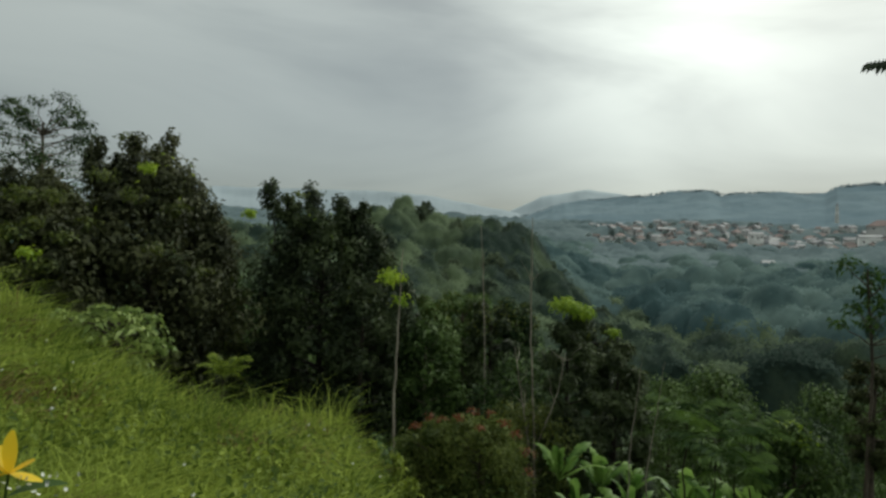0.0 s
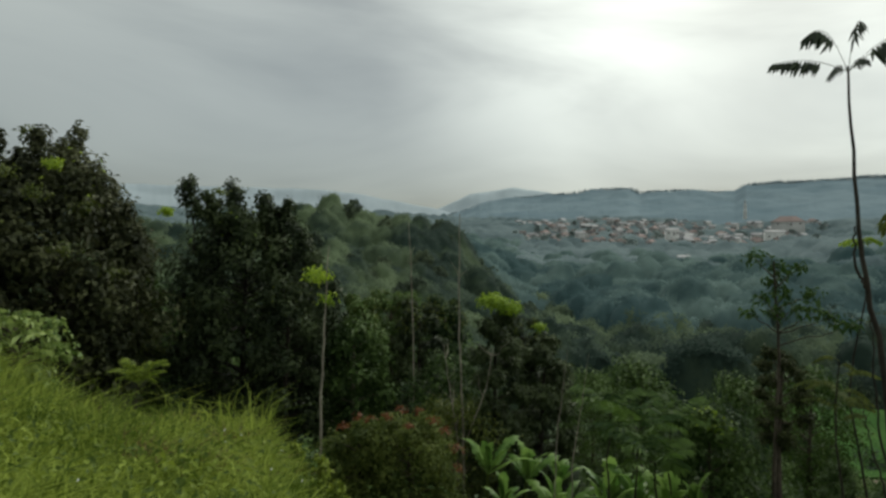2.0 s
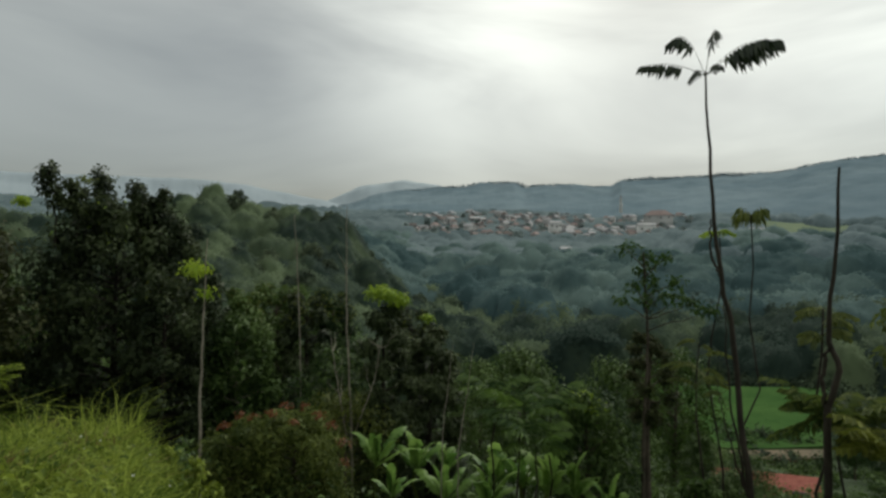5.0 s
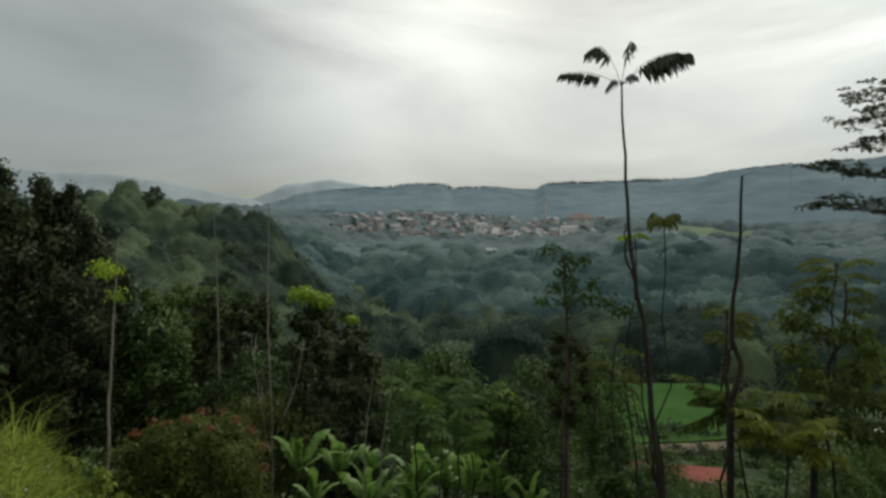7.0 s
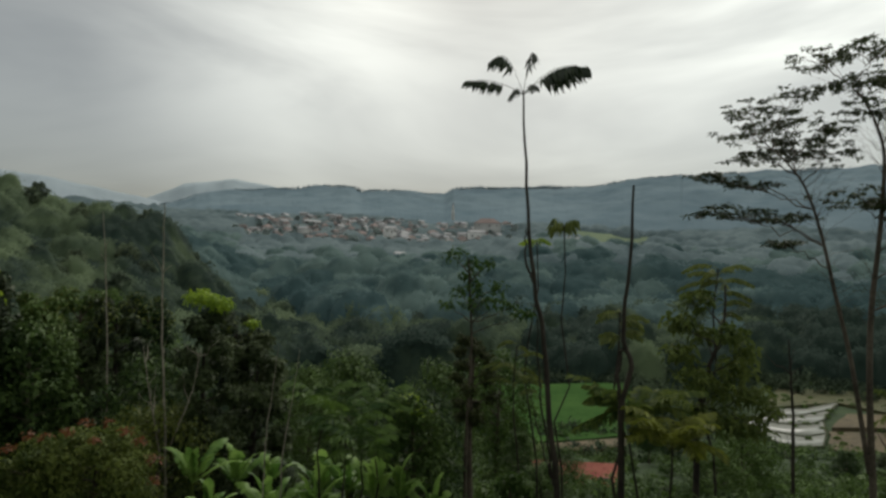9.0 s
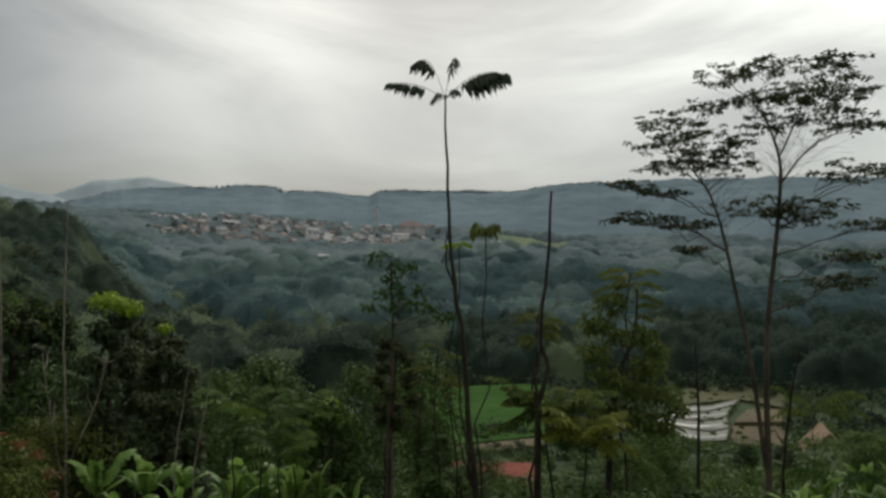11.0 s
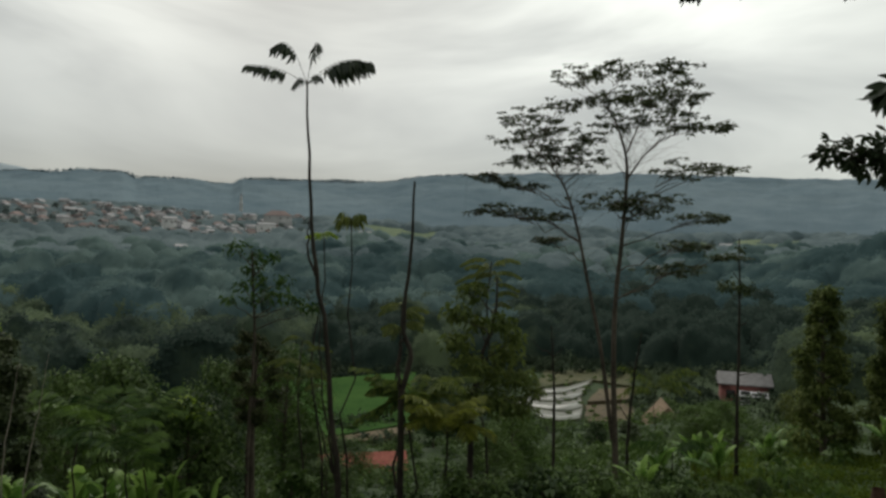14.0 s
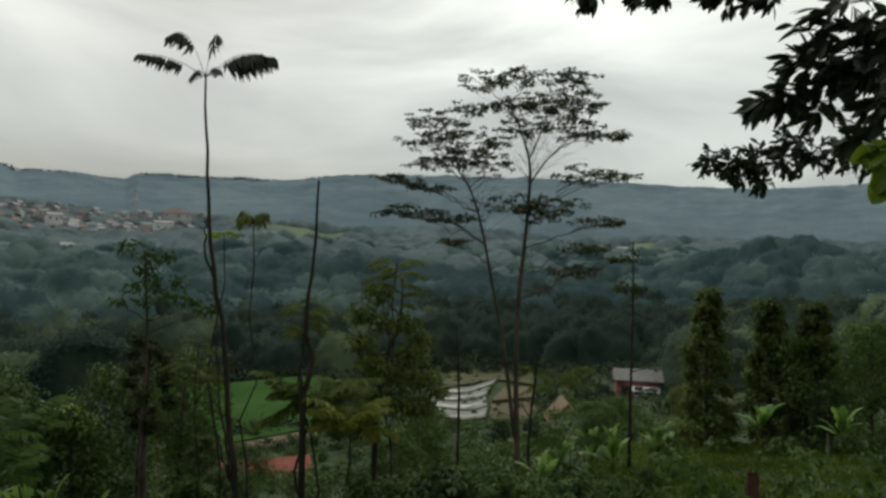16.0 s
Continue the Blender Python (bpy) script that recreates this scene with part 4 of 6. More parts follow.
for k, (x, y, z, rad, tall) in enumerate([(-15.03, 22.43, 4.55, 0.5, 1.5), (-14.12, 23.02, 4.58, 0.5, 1.4)]):
    leafy_tower(BANK_TREE, x, y, z, rad, tall, 500, 340 + k)
young_shoot(LIME_TREE, 4.48, 23.58, 0.13, 0.62, 420, 301)
young_shoot(LIME_TREE, 5.07, 23.25, -0.04, 0.5, 260, 302)
young_shoot(SIDE_TREE, 6.54, 24.65, -0.88, 0.28, 90, 303)
young_shoot(TALL_TREE, -11.26, 24.54, 4.91, 0.4, 110, 304)
young_shoot(TALL_TREE, -13.26, 26.91, 6.46, 0.5, 110, 305, "olive_leaf")
young_shoot(BANK_TREE, -12.82, 20.29, 2.58, 0.4, 80, 306, "olive_leaf")
young_shoot(BANK_TREE, -12.68, 19.79, 1.62, 0.4, 90, 307, "lime_leaf")
# lighter olive clumps stand in for lit patches on these two crowns
for k, (x, y, z, q) in enumerate([(-13.77, 20.87, 3.54, 0.6), (-12.91, 21.41, 3.53, 0.6), (-13.37, 19.93, 2.23, 0.6), (-12.41, 21.12, 2.13, 0.5), (-12.60, 20.43, 1.21, 0.5), (-13.00, 19.58, 1.03, 0.5)]):
    young_shoot(BANK_TREE, x, y, z, q, 150, 370 + k, "olive_leaf")
for k, (x, y, z, q) in enumerate([(-12.65, 23.86, 4.52, 0.6), (-11.49, 23.88, 3.82, 0.6), (-10.35, 24.94, 3.42, 0.6), (-10.54, 23.77, 1.86, 0.6), (-12.59, 22.75, 2.68, 0.5), (-9.52, 25.26, 1.04, 0.6)]):
    young_shoot(TALL_TREE, x, y, z, q, 110, 380 + k, "olive_leaf")
young_shoot(ROUND_TREE, -8.35, 27.77, 3.55, 0.33, 130, 308)
young_shoot(ROUND_TREE, -6.55, 29.28, 4.51, 0.4, 60, 309, "olive_leaf")
young_shoot(LOW_TREE, -2.17, 26.91, 0.96, 0.5, 140, 310)

# ---- stems, fronds and single trees ----
def tri(vf):
    v, f = vf
    f = np.asarray(f)
    return v, np.concatenate([f[:, [0, 1, 2]], f[:, [0, 2, 3]]]) if f.shape[1] == 4 else f


def frond(a, b, arch, pairs, ll, lw, rng, hang=0.8, start=0.22, thick=0.006):
    """A feathered leaf: a rib from a to b with pairs of leaflets, hanging as far as hang says."""
    a, b = np.asarray(a, float), np.asarray(b, float)
    size = np.linalg.norm(b - a)
    s = np.linspace(0, 1, 9)[:, None]
    rib = a + (b - a) * s + [0, 0, 1] * np.sin(np.pi * s) * arch * size
    wood = tri(tube(rib, thick * (1.2 - s[:, 0]), 4))
    u = np.linspace(start, 1, pairs)
    p = np.stack([np.interp(u, s[:, 0], rib[:, k]) for k in range(3)], -1)
    along = unit(np.stack([np.interp(u, s[:, 0], np.gradient(rib[:, k])) for k in range(3)], -1))
    side = unit(np.cross(along, [0, 0, 1.0]))
    shape = (0.55 + 0.6 * np.sin(np.pi * np.clip(u * 0.9, 0, 1)))[:, None]
    out = [wood]
    for sgn in (-1, 1):
        d = unit(side * sgn * (1 - hang * 0.75) + along * 0.45 + np.array([0, 0, -1.0]) * hang + rng.normal(0, 0.12, p.shape))
        w = unit(np.cross(d, side * sgn + [0, 0, 0.3])) * lw / 2
        ln = ll * shape * rng.uniform(0.85, 1.15, (pairs, 1))
        v = np.stack([p, p + d * ln * 0.4 + w, p + d * ln + [0, 0, -0.05 * ll], p + d * ln * 0.4 - w], 1).reshape(-1, 3)
        k = np.arange(pairs)[:, None] * 4
        out.append((v, np.concatenate([k + [0, 1, 2], k + [0, 2, 3]])))
    return join(*out)


def stem_thing(name, label, lines, category="tree", wood="bark", tufts=(), leaf_mat="mid_leaf", seed=0, leaf=0.16, twig=None, limbs=False):
    """Thin stems given as (points, foot radius, tip radius); the first one is run down into the ground. tufts: (x, y, z, radius, leaves)."""
    rng = np.random.default_rng(seed)
    first = np.array(lines[0][0], float).reshape(-1, 3)
    foot = first[-1]
    gz = ground_at(foot[0], foot[1])
    ob = thing(name, (foot[0], foot[1], gz), label, category)
    pieces = []
    for k, (pts, r0, r1) in enumerate(lines):
        p = np.array(pts, float).reshape(-1, 3)
        if k == 0:
            p = np.concatenate([p, [[foot[0], foot[1], gz - 0.4]]])
        p = curve_through(p, 22)
        p[1:-1] += rng.normal(0, 0.012, p[1:-1].shape)
        pieces.append(tube(p - [foot[0], foot[1], gz], np.linspace(r1, r0, len(p)), 7))
        if twig:
            for _ in range(twig):
                i = rng.integers(2, len(p) - 4)
                tip = p[i] + [*rng.normal(0, 0.35, 2), rng.uniform(0.2, 0.9)]
                pieces.append(bent(p[i] - [foot[0], foot[1], gz], tip - [foot[0], foot[1], gz], r1 * 1.0 + 0.006, 0.004, rng, 0.15, 5, 4))
        if limbs and k == 0:
            for cx, cy, cz in np.array(tufts, float).reshape(-1, 5)[:, :3]:
                root = p[np.argmin(np.abs(p[:, 2] - cz + 0.55))]
                pieces.append(bent(root - [foot[0], foot[1], gz], np.array([cx, cy, cz]) - [foot[0], foot[1], gz], 0.022, 0.006, rng, 0.08, 6, 5))
    part("trunk", mesh_np("trunk", *join(*pieces), M[wood], True), ob)
    if len(tufts):
        got = []
        for cx, cy, cz, rad, n in np.array(tufts, float).reshape(-1, 5):
            p, nn = clump((cx - foot[0], cy - foot[1], cz - gz), (rad, rad, rad * 0.6), int(n), rng, 0.5)
            got.append(leaves(p, nn, leaf, leaf * 0.5, rng, 0.9, 0.4))
        part("leaves", mesh_np("leaves", *join(*got), M[leaf_mat]), ob)
    return ob


# the tall pole tree
PX, PY, PZ = 7.87, 10.05, 4.80
pole = stem_thing("pole_tree", "tall thin bare-stemmed tree topped by five drooping feathered leaves", [
    ([7.87, 10.05, 4.89, 7.89, 10.04, 3.91, 7.96, 9.98, 2.61, 8.07, 9.89, 1.33, 8.24, 9.76, 0.03, 8.33, 9.68, -1.35, 8.45, 9.58, -2.72], 0.07, 0.017),
    ([7.94, 9.99, 2.23, 7.95, 9.99, 1.63, 8.08, 9.89, 1.20], 0.03, 0.012),
    ([8.18, 9.93, 0.77, 8.25, 9.88, -0.74, 8.41, 9.62, -2.62], 0.025, 0.008),
    ([8.01, 9.94, -0.62, 8.17, 9.82, -1.58, 8.41, 9.62, -2.62], 0.022, 0.006),
], wood="dark_bark", seed=61)
rng_p = np.random.default_rng(62)
right = np.array([math.cos(math.radians(40)), -math.sin(math.radians(40)), 0])
deep = np.array([math.sin(math.radians(40)), math.cos(math.radians(40)), 0])
for a, up, dd, arch, n, ll in ((-1.12, 0.36, 0.15, 0.1, 14, 0.25), (-0.62, 0.60, -0.25, 0.42, 13, 0.27), (0.20, 0.88, 0.3, 0.35, 9, 0.24), (1.18, 0.56, 0.1, 0.12, 24, 0.36), (0.95, 0.42, -0.45, 0.14, 20, 0.34), (0.28, 0.02, -0.5, 0.2, 9, 0.17), (-0.3, 0.1, 0.5, 0.25, 9, 0.17)):
    top = np.array([PX, PY, PZ])
    me = mesh_np("compound_leaf", *frond(top - pole.location, top + right * a + deep * dd + [0, 0, up] - pole.location, arch, n, ll, 0.07, rng_p, 0.95, 0.36), M["black_leaf"])
    part("compound_leaf", me, pole, "drooping dark feathered leaf")

# the forked snag
stem_thing("bare_snag", "dark bare snag with a forked lower stem", [
    ([9.77, 9.01, 3.11, 9.76, 9.02, 2.32, 9.71, 9.07, 1.34, 9.67, 9.12, 0.58, 9.67, 9.11, 0.04, 9.77, 9.01, -0.33, 9.71, 9.08, -0.83, 9.64, 9.15, -1.16, 9.66, 9.13, -2.77], 0.075, 0.022),
    ([9.68, 9.10, 0.06, 9.60, 9.19, -0.40, 9.61, 9.18, -0.84, 9.64, 9.15, -1.32], 0.04, 0.035),
], wood="dark_bark", seed=63)

# the open-crowned tree: two stems and layered leaf pads, in metres from the foot (across, up, pad radius)
BX, BY, BZ = 23.70, 11.72, -7.45
BG = ground_at(BX, BY)
big = thing("open_crowned_tree", (BX, BY, BG), "tall open-crowned tree with two dark stems and flat leaf layers", "tree")
rng_b = np.random.default_rng(64)
b_az = math.atan2(BX, BY)
b_right, b_deep = np.array([math.cos(b_az), -math.sin(b_az), 0]), np.array([math.sin(b_az), math.cos(b_az), 0])
Z0 = BZ - BG      # height of the lowest seen point over the foot


def on_tree(u, w, dd=0.0):
    return b_right * u + b_deep * dd + [0, 0, Z0 + w]


stem_r = curve_through([on_tree(0, -Z0 - 0.5), on_tree(0.22, 1.1), on_tree(0.11, 4.4), on_tree(0.12, 7.4), on_tree(0.33, 9.9, 0.1), on_tree(0.47, 12.2), on_tree(0.4, 13.3, -0.1), on_tree(0.0, 14.5, -0.2), on_tree(-0.6, 15.4, -0.3)], 40)
stem_l = curve_through([on_tree(0.1, 2.2), on_tree(-0.39, 5.7, -0.2), on_tree(-0.9, 8.2, -0.4), on_tree(-1.34, 10.3, -0.4), on_tree(-1.8, 11.8, -0.5), on_tree(-2.44, 12.8, -0.5), on_tree(-3.4, 13.8, -0.5)], 34)
stem_c = curve_through([on_tree(0.45, 12.2), on_tree(1.1, 13.2, 0.3), on_tree(1.85, 13.9, 0.5), on_tree(2.9, 14.15, 0.5)], 16)
stem_t = curve_through([on_tree(0.42, 13.2), on_tree(0.9, 14.4, 0.2), on_tree(1.3, 15.6, 0.3)], 12)
b_wood = [tube(stem_r, np.linspace(0.13, 0.02, 40), 9), tube(stem_l, np.linspace(0.085, 0.016, 34), 8), tube(stem_c, np.linspace(0.04, 0.012, 16), 7), tube(stem_t, np.linspace(0.035, 0.012, 12), 7)]
stems = np.concatenate([stem_r[14:], stem_l[10:], stem_c, stem_t])
# leaf layers: across, up, half width, half thickness
PADS = [(-1.6, 16.7, 0.93), (0.2, 16.3, 1.0), (2.1, 16.4, 0.75), (2.0, 15.8, 0.8), (-2.0, 15.5, 0.7), (-0.2, 15.4, 0.8), (1.5, 15.2, 0.95), (2.8, 15.4, 0.54), (-3.8, 15.1, 0.8), (-3.8, 14.1, 0.95), (-1.5, 14.1, 1.05),
        (0.3, 14.4, 0.95), (2.3, 14.3, 0.9), (3.6, 14.2, 0.65), (-3.1, 13.2, 1.2), (-1.2, 13.1, 1.0), (-5.0, 12.5, 0.75), (-3.8, 12.2, 0.75), (2.5, 12.6, 0.9), (4.0, 12.7, 0.65), (-4.3, 11.1, 1.1), (-2.7, 10.9, 0.95),
        (-0.2, 11.6, 1.1), (1.6, 11.5, 0.95), (3.3, 10.9, 0.9), (-2.6, 10.0, 0.7), (2.8, 9.8, 0.9), (2.3, 8.9, 1.25), (4.1, 9.4, 0.6), (-2.6, 14.6, 0.8), (1.0, 15.8, 0.9), (0.7, 11.2, 1.0), (-2.2, 13.6, 0.8)]
b_leaf = []
for u, w, rad in PADS:
    inside = abs(u) < 2.9 and w > 11 or u < -2.9 and w > 13.5
    thick = 0.58 * rad if inside else 0.27 * rad
    c = on_tree(u, w - 0.08, rng_b.uniform(-0.9, 0.9))
    near = stems[np.argmin(np.hypot(np.linalg.norm((stems - c)[:, :2], axis=1), (stems[:, 2] - c[2] + 0.6 + 0.25 * abs(u)) * 1.3))]
    b_wood.append(bent(near, c - [0, 0, thick * 0.6], 0.026, 0.008, rng_b, 0.1, 8, 5, -0.04))
    for q in range(int(38 * rad)):
        a_, r_ = rng_b.uniform(0, 6.28), math.sqrt(rng_b.uniform(0, 1)) * (1.0 if q % 4 else 1.5)
        cc = c + b_right * math.cos(a_) * r_ * rad + b_deep * math.sin(a_) * r_ * rad * 0.9 + [0, 0, thick * (rng_b.uniform(-0.9, 0.9) * math.sqrt(max(0.1, 1 - 0.9 * r_ * r_)))]
        if q % 3 == 0:
            b_wood.append(bent(near + (c - near) * rng_b.uniform(0.5, 0.95), cc, 0.01, 0.003, rng_b, 0.12, 5, 4, -0.03))
        # a tuft: leaves spreading from one twig end
        m_ = 19
        way_ = unit(rng_b.normal(0, 1, (m_, 3)) * [1, 1, 0.35] + [0, 0, -0.12])
        b_leaf.append(leaves(cc + way_ * rng_b.uniform(0.0, 0.13, (m_, 1)), np.tile([0, 0, 1.0], (m_, 1)), 0.165, 0.075, rng_b, 0.5, 0.2, way=way_))
for q in range(240):
    root = stems[rng_b.integers(0, len(stems))]
    b_wood.append(bent(root, root + b_right * rng_b.normal(0.2, 0.8) + b_deep * rng_b.normal(0, 0.6) + [0, 0, rng_b.uniform(0.2, 1.5)], 0.007, 0.003, rng_b, 0.12, 5, 3, -0.05))
part("trunk", mesh_np("trunk", *join(*b_wood), M["bark"], True), big)
part("crown", mesh_np("crown", *join(*b_leaf), M["canopy_leaf"]), big)

# the leaning tree with drooping leaf masses
stem_thing("drooping_tree", "leaning olive-green tree with loose drooping foliage", [([14.13, 10.16, 1.12, 14.12, 10.17, 0.29, 13.96, 10.38, -0.69, 13.82, 10.57, -1.68, 13.77, 10.63, -2.36], 0.09, 0.02)], wood="dark_bark", tufts=[
    14.10, 10.9, 0.73, 0.5, 150, 13.5, 11.0, 0.2, 0.47, 150, 14.2, 10.8, -0.12, 0.4, 110, 13.9, 9.8, 0.0, 0.42, 120, 14.5, 9.8, -0.42, 0.36, 90, 13.4, 10.9, -0.57, 0.48, 150, 14.5, 10.1, -0.9, 0.5, 170,
    13.5, 10.5, -1.1, 0.54, 180, 14.4, 10.4, -1.47, 0.6, 200, 14.6, 9.65, -1.52, 0.46, 150, 15.0, 9.6, -1.9, 0.34, 80, 13.65, 10.7, -1.98, 0.5, 170, 14.0, 10.2, -2.12, 0.6, 200, 14.7, 9.85, -2.25, 0.5, 160], leaf_mat="clove_leaf", seed=60, leaf=0.2, limbs=True)

# thin stems and dead wood on the slope
stem_thing("thin_sapling", "thin pale-barked sapling with a few lime shoots", [([-1.16, 18.96, 1.98, -1.24, 18.96, 0.00, -1.31, 18.95, -2.30, -1.33, 18.95, -3.93], 0.06, 0.012)], wood="pale_bark", tufts=[-1.45, 18.94, 1.18, 0.45, 90, -1.15, 18.97, 0.50, 0.3, 40], leaf_mat="lime_leaf", seed=65)
stem_thing("dead_sapling", "dead grey sapling with bare twigs", [([3.13, 22.79, 3.26, 3.13, 22.79, 1.38, 3.17, 22.78, -1.39, 3.36, 22.75, -4.92], 0.05, 0.012), ([2.58, 22.45, -1.27, 2.81, 22.43, -2.91, 3.18, 22.58, -4.87], 0.026, 0.012), ([4.32, 22.59, -1.44, 4.07, 22.64, -2.92, 3.43, 22.74, -4.72], 0.026, 0.012)], wood="pale_bark", seed=66, twig=7)
stem_thing("dead_sapling", "slender dead stem standing among the trees", [([1.57, 26.95, 3.16, 1.73, 26.94, 0.35, 1.91, 26.93, -5.24], 0.04, 0.012)], wood="pale_bark", seed=67, twig=5)
stem_thing("thin_sapling", "thin leaning green-grey stem", [([5.04, 16.24, -0.61, 4.91, 16.28, -1.88, 4.77, 16.32, -3.72], 0.022, 0.004)], wood="pale_bark", seed=68)
stem_thing("thin_sapling", "thin leaning stem beside another", [([5.54, 16.07, -0.71, 5.39, 16.12, -1.98, 5.19, 16.19, -3.67], 0.022, 0.004)], wood="pale_bark", seed=69)
stem_thing("bare_sapling", "bare sapling with short side twigs", [([24.28, 14.78, -1.16, 24.34, 14.67, -3.08, 24.37, 14.62, -5.47], 0.09, 0.02)], wood="dark_bark", seed=70, twig=9)
stem_thing("slender_tree", "slender dark tree with small tufts of leaves", [([29.19, 8.73, 2.72, 29.21, 8.68, -0.54, 29.20, 8.72, -3.90, 29.19, 8.72, -5.81], 0.1, 0.025)], wood="dark_bark", tufts=[29.07, 9.12, 0.70, 0.5, 120, 29.27, 8.48, 0.63, 0.4, 90, 29.21, 8.66, 2.24, 0.2, 25], leaf_mat="dark_leaf", seed=71, twig=8, leaf=0.2)
stem_thing("bare_sapling", "crooked bare stem beside the open-crowned tree", [([25.10, 11.11, -1.16, 25.00, 11.33, -2.75, 24.90, 11.54, -5.48], 0.08, 0.02)], wood="dark_bark", seed=72, twig=4)


# ---- fronded plants ----
def frond_plant(name, label, x, y, z, reach, n, mat, seed, up=0.9, ll=0.2, lw=0.06, pairs=14, stem=True, hang=0.35, category="shrub", group="", tiers=0.25):
    rng = np.random.default_rng(seed)
    gz = ground_at(x, y)
    ob = thing(name, (x, y, gz), label, category, group)
    c = np.array([0, 0, z - gz])
    if stem:
        part("stem", mesh_np("stem", *bent((0, 0, -0.3), c, 0.04, 0.018, rng, 0.06, 8, 7), M["dark_bark"], True), ob)
    for k in range(n):
        a = k * 2.4 + rng.uniform(-0.3, 0.3)
        q = reach * rng.uniform(0.7, 1.1)
        low = rng.uniform(-tiers, 0.05) * reach
        tip = c + [math.cos(a) * q, math.sin(a) * q, q * (up * rng.uniform(0.2, 1.2) - 0.25) + low]
        part("frond", mesh_np("frond", *frond(c + [0, 0, low], tip, 0.18, pairs, ll, lw, rng, hang), M[mat]), ob)
    return ob


frond_plant("feathery_shrub", "yellow-green shrub of spreading feathered leaves", 10.53, 9.66, -1.52, 1.25, 26, "shrub_leaf", 81, ll=0.27, lw=0.1)
frond_plant("feathery_shrub", "yellowish feathered shrub on a crooked stem", 10.27, 8.44, -1.76, 0.95, 22, "yellow_leaf", 82, ll=0.24, lw=0.1)
frond_plant("umbrella_sapling", "sapling with a flat umbrella of yellowing leaves", 11.05, 10.56, 0.53, 0.65, 14, "olive_leaf", 83, up=0.35, tiers=1.2, ll=0.15, lw=0.065, pairs=16, hang=0.7)
frond_plant("umbrella_sapling", "sapling with thin spread fronds", 12.36, 16.06, -0.96, 1.0, 15, "olive_leaf", 84, up=0.4, tiers=1.6, ll=0.15, lw=0.065, pairs=18, hang=0.7)
frond_plant("umbrella_sapling", "small tree with a yellow-green flat crown", 14.83, 10.88, 1.52, 0.9, 18, "olive_leaf", 85, up=0.4, tiers=1.6, ll=0.16, lw=0.07, pairs=18, hang=0.7)
frond_plant("tufted_sapling", "thin sapling with drooping leaf tuft", 14.72, 16.72, 2.87, 0.5, 6, "olive_leaf", 86, up=0.7, ll=0.5, lw=0.12, pairs=5, hang=1.0)
frond_plant("tufted_sapling", "thin sapling with pale yellow-green leaves", 14.04, 17.29, 2.35, 0.5, 8, "lime_leaf", 87, up=0.2, ll=0.2, lw=0.07, pairs=7, hang=0.5)
stem_thing("feather_tree", "slender tree with sparse loose leaf tufts in layers", [([12.17, 18.57, 1.71, 12.20, 18.55, 0.72, 12.26, 18.50, -0.48, 12.27, 18.50, -1.80, 12.22, 18.53, -3.33, 12.16, 18.57, -4.86], 0.075, 0.02)], wood="bark", tufts=[11.61, 18.69, 1.82, 0.43, 50, 12.59, 18.99, 1.54, 0.40, 60, 12.56, 18.05, 1.51, 0.34, 40, 12.37, 18.85, 1.10, 0.38, 60, 12.16, 19.10, 0.58, 0.34, 40, 12.32, 18.31, 0.73, 0.38, 50, 12.96, 17.95, 0.74, 0.38, 50, 12.99, 17.84, 0.21, 0.40, 50, 12.41, 17.84, 0.38, 0.38, 45, 13.81, 17.45, -0.13, 0.45, 60, 13.29, 17.45, 0.08, 0.34, 35, 11.43, 18.70, 0.16, 0.31, 30, 12.05, 18.19, 0.20, 0.34, 40], leaf_mat="fresh_leaf", seed=88, leaf=0.2, limbs=True)
plant_tree("brown_shrub", 12.6, 18.9, -0.45, "dusky brown-green bushy growth round a thin trunk", 89, width=2.0, category="shrub", crown_from=0.55, clumps=18, cs=(0.12, 0.2), n_leaves=2600, leaf=0.13, mats=("bark", "dusk_leaf"), core=0.5)
for k, (x, y, z, q) in enumerate([(7.10, 18.70, -2.69, 1.1), (7.02, 16.57, -2.90, 1.2), (8.65, 18.03, -2.96, 1.1), (7.04, 15.48, -3.25, 1.0)]):
    frond_plant("fern_palm", "green fern-like palm with long arching fronds", x, y, z, q, 13, "fresh_leaf" if k % 2 else "mid_leaf", 90 + k, ll=0.36, lw=0.085, pairs=11, group="fern palms")


frond_plant("palm", "palm with drooping yellow-green fronds beside the huts", 57.54, 24.32, -9.41, 3.6, 15, "shrub_leaf", 95, up=0.7, ll=0.75, lw=0.1, pairs=16, hang=0.9, category="palm")
frond_plant("palm", "young palm with arching fronds on the slope", 25.59, 10.00, -5.73, 1.6, 11, "fresh_leaf", 96, up=0.8, ll=0.4, lw=0.06, pairs=15, hang=0.8, category="palm")

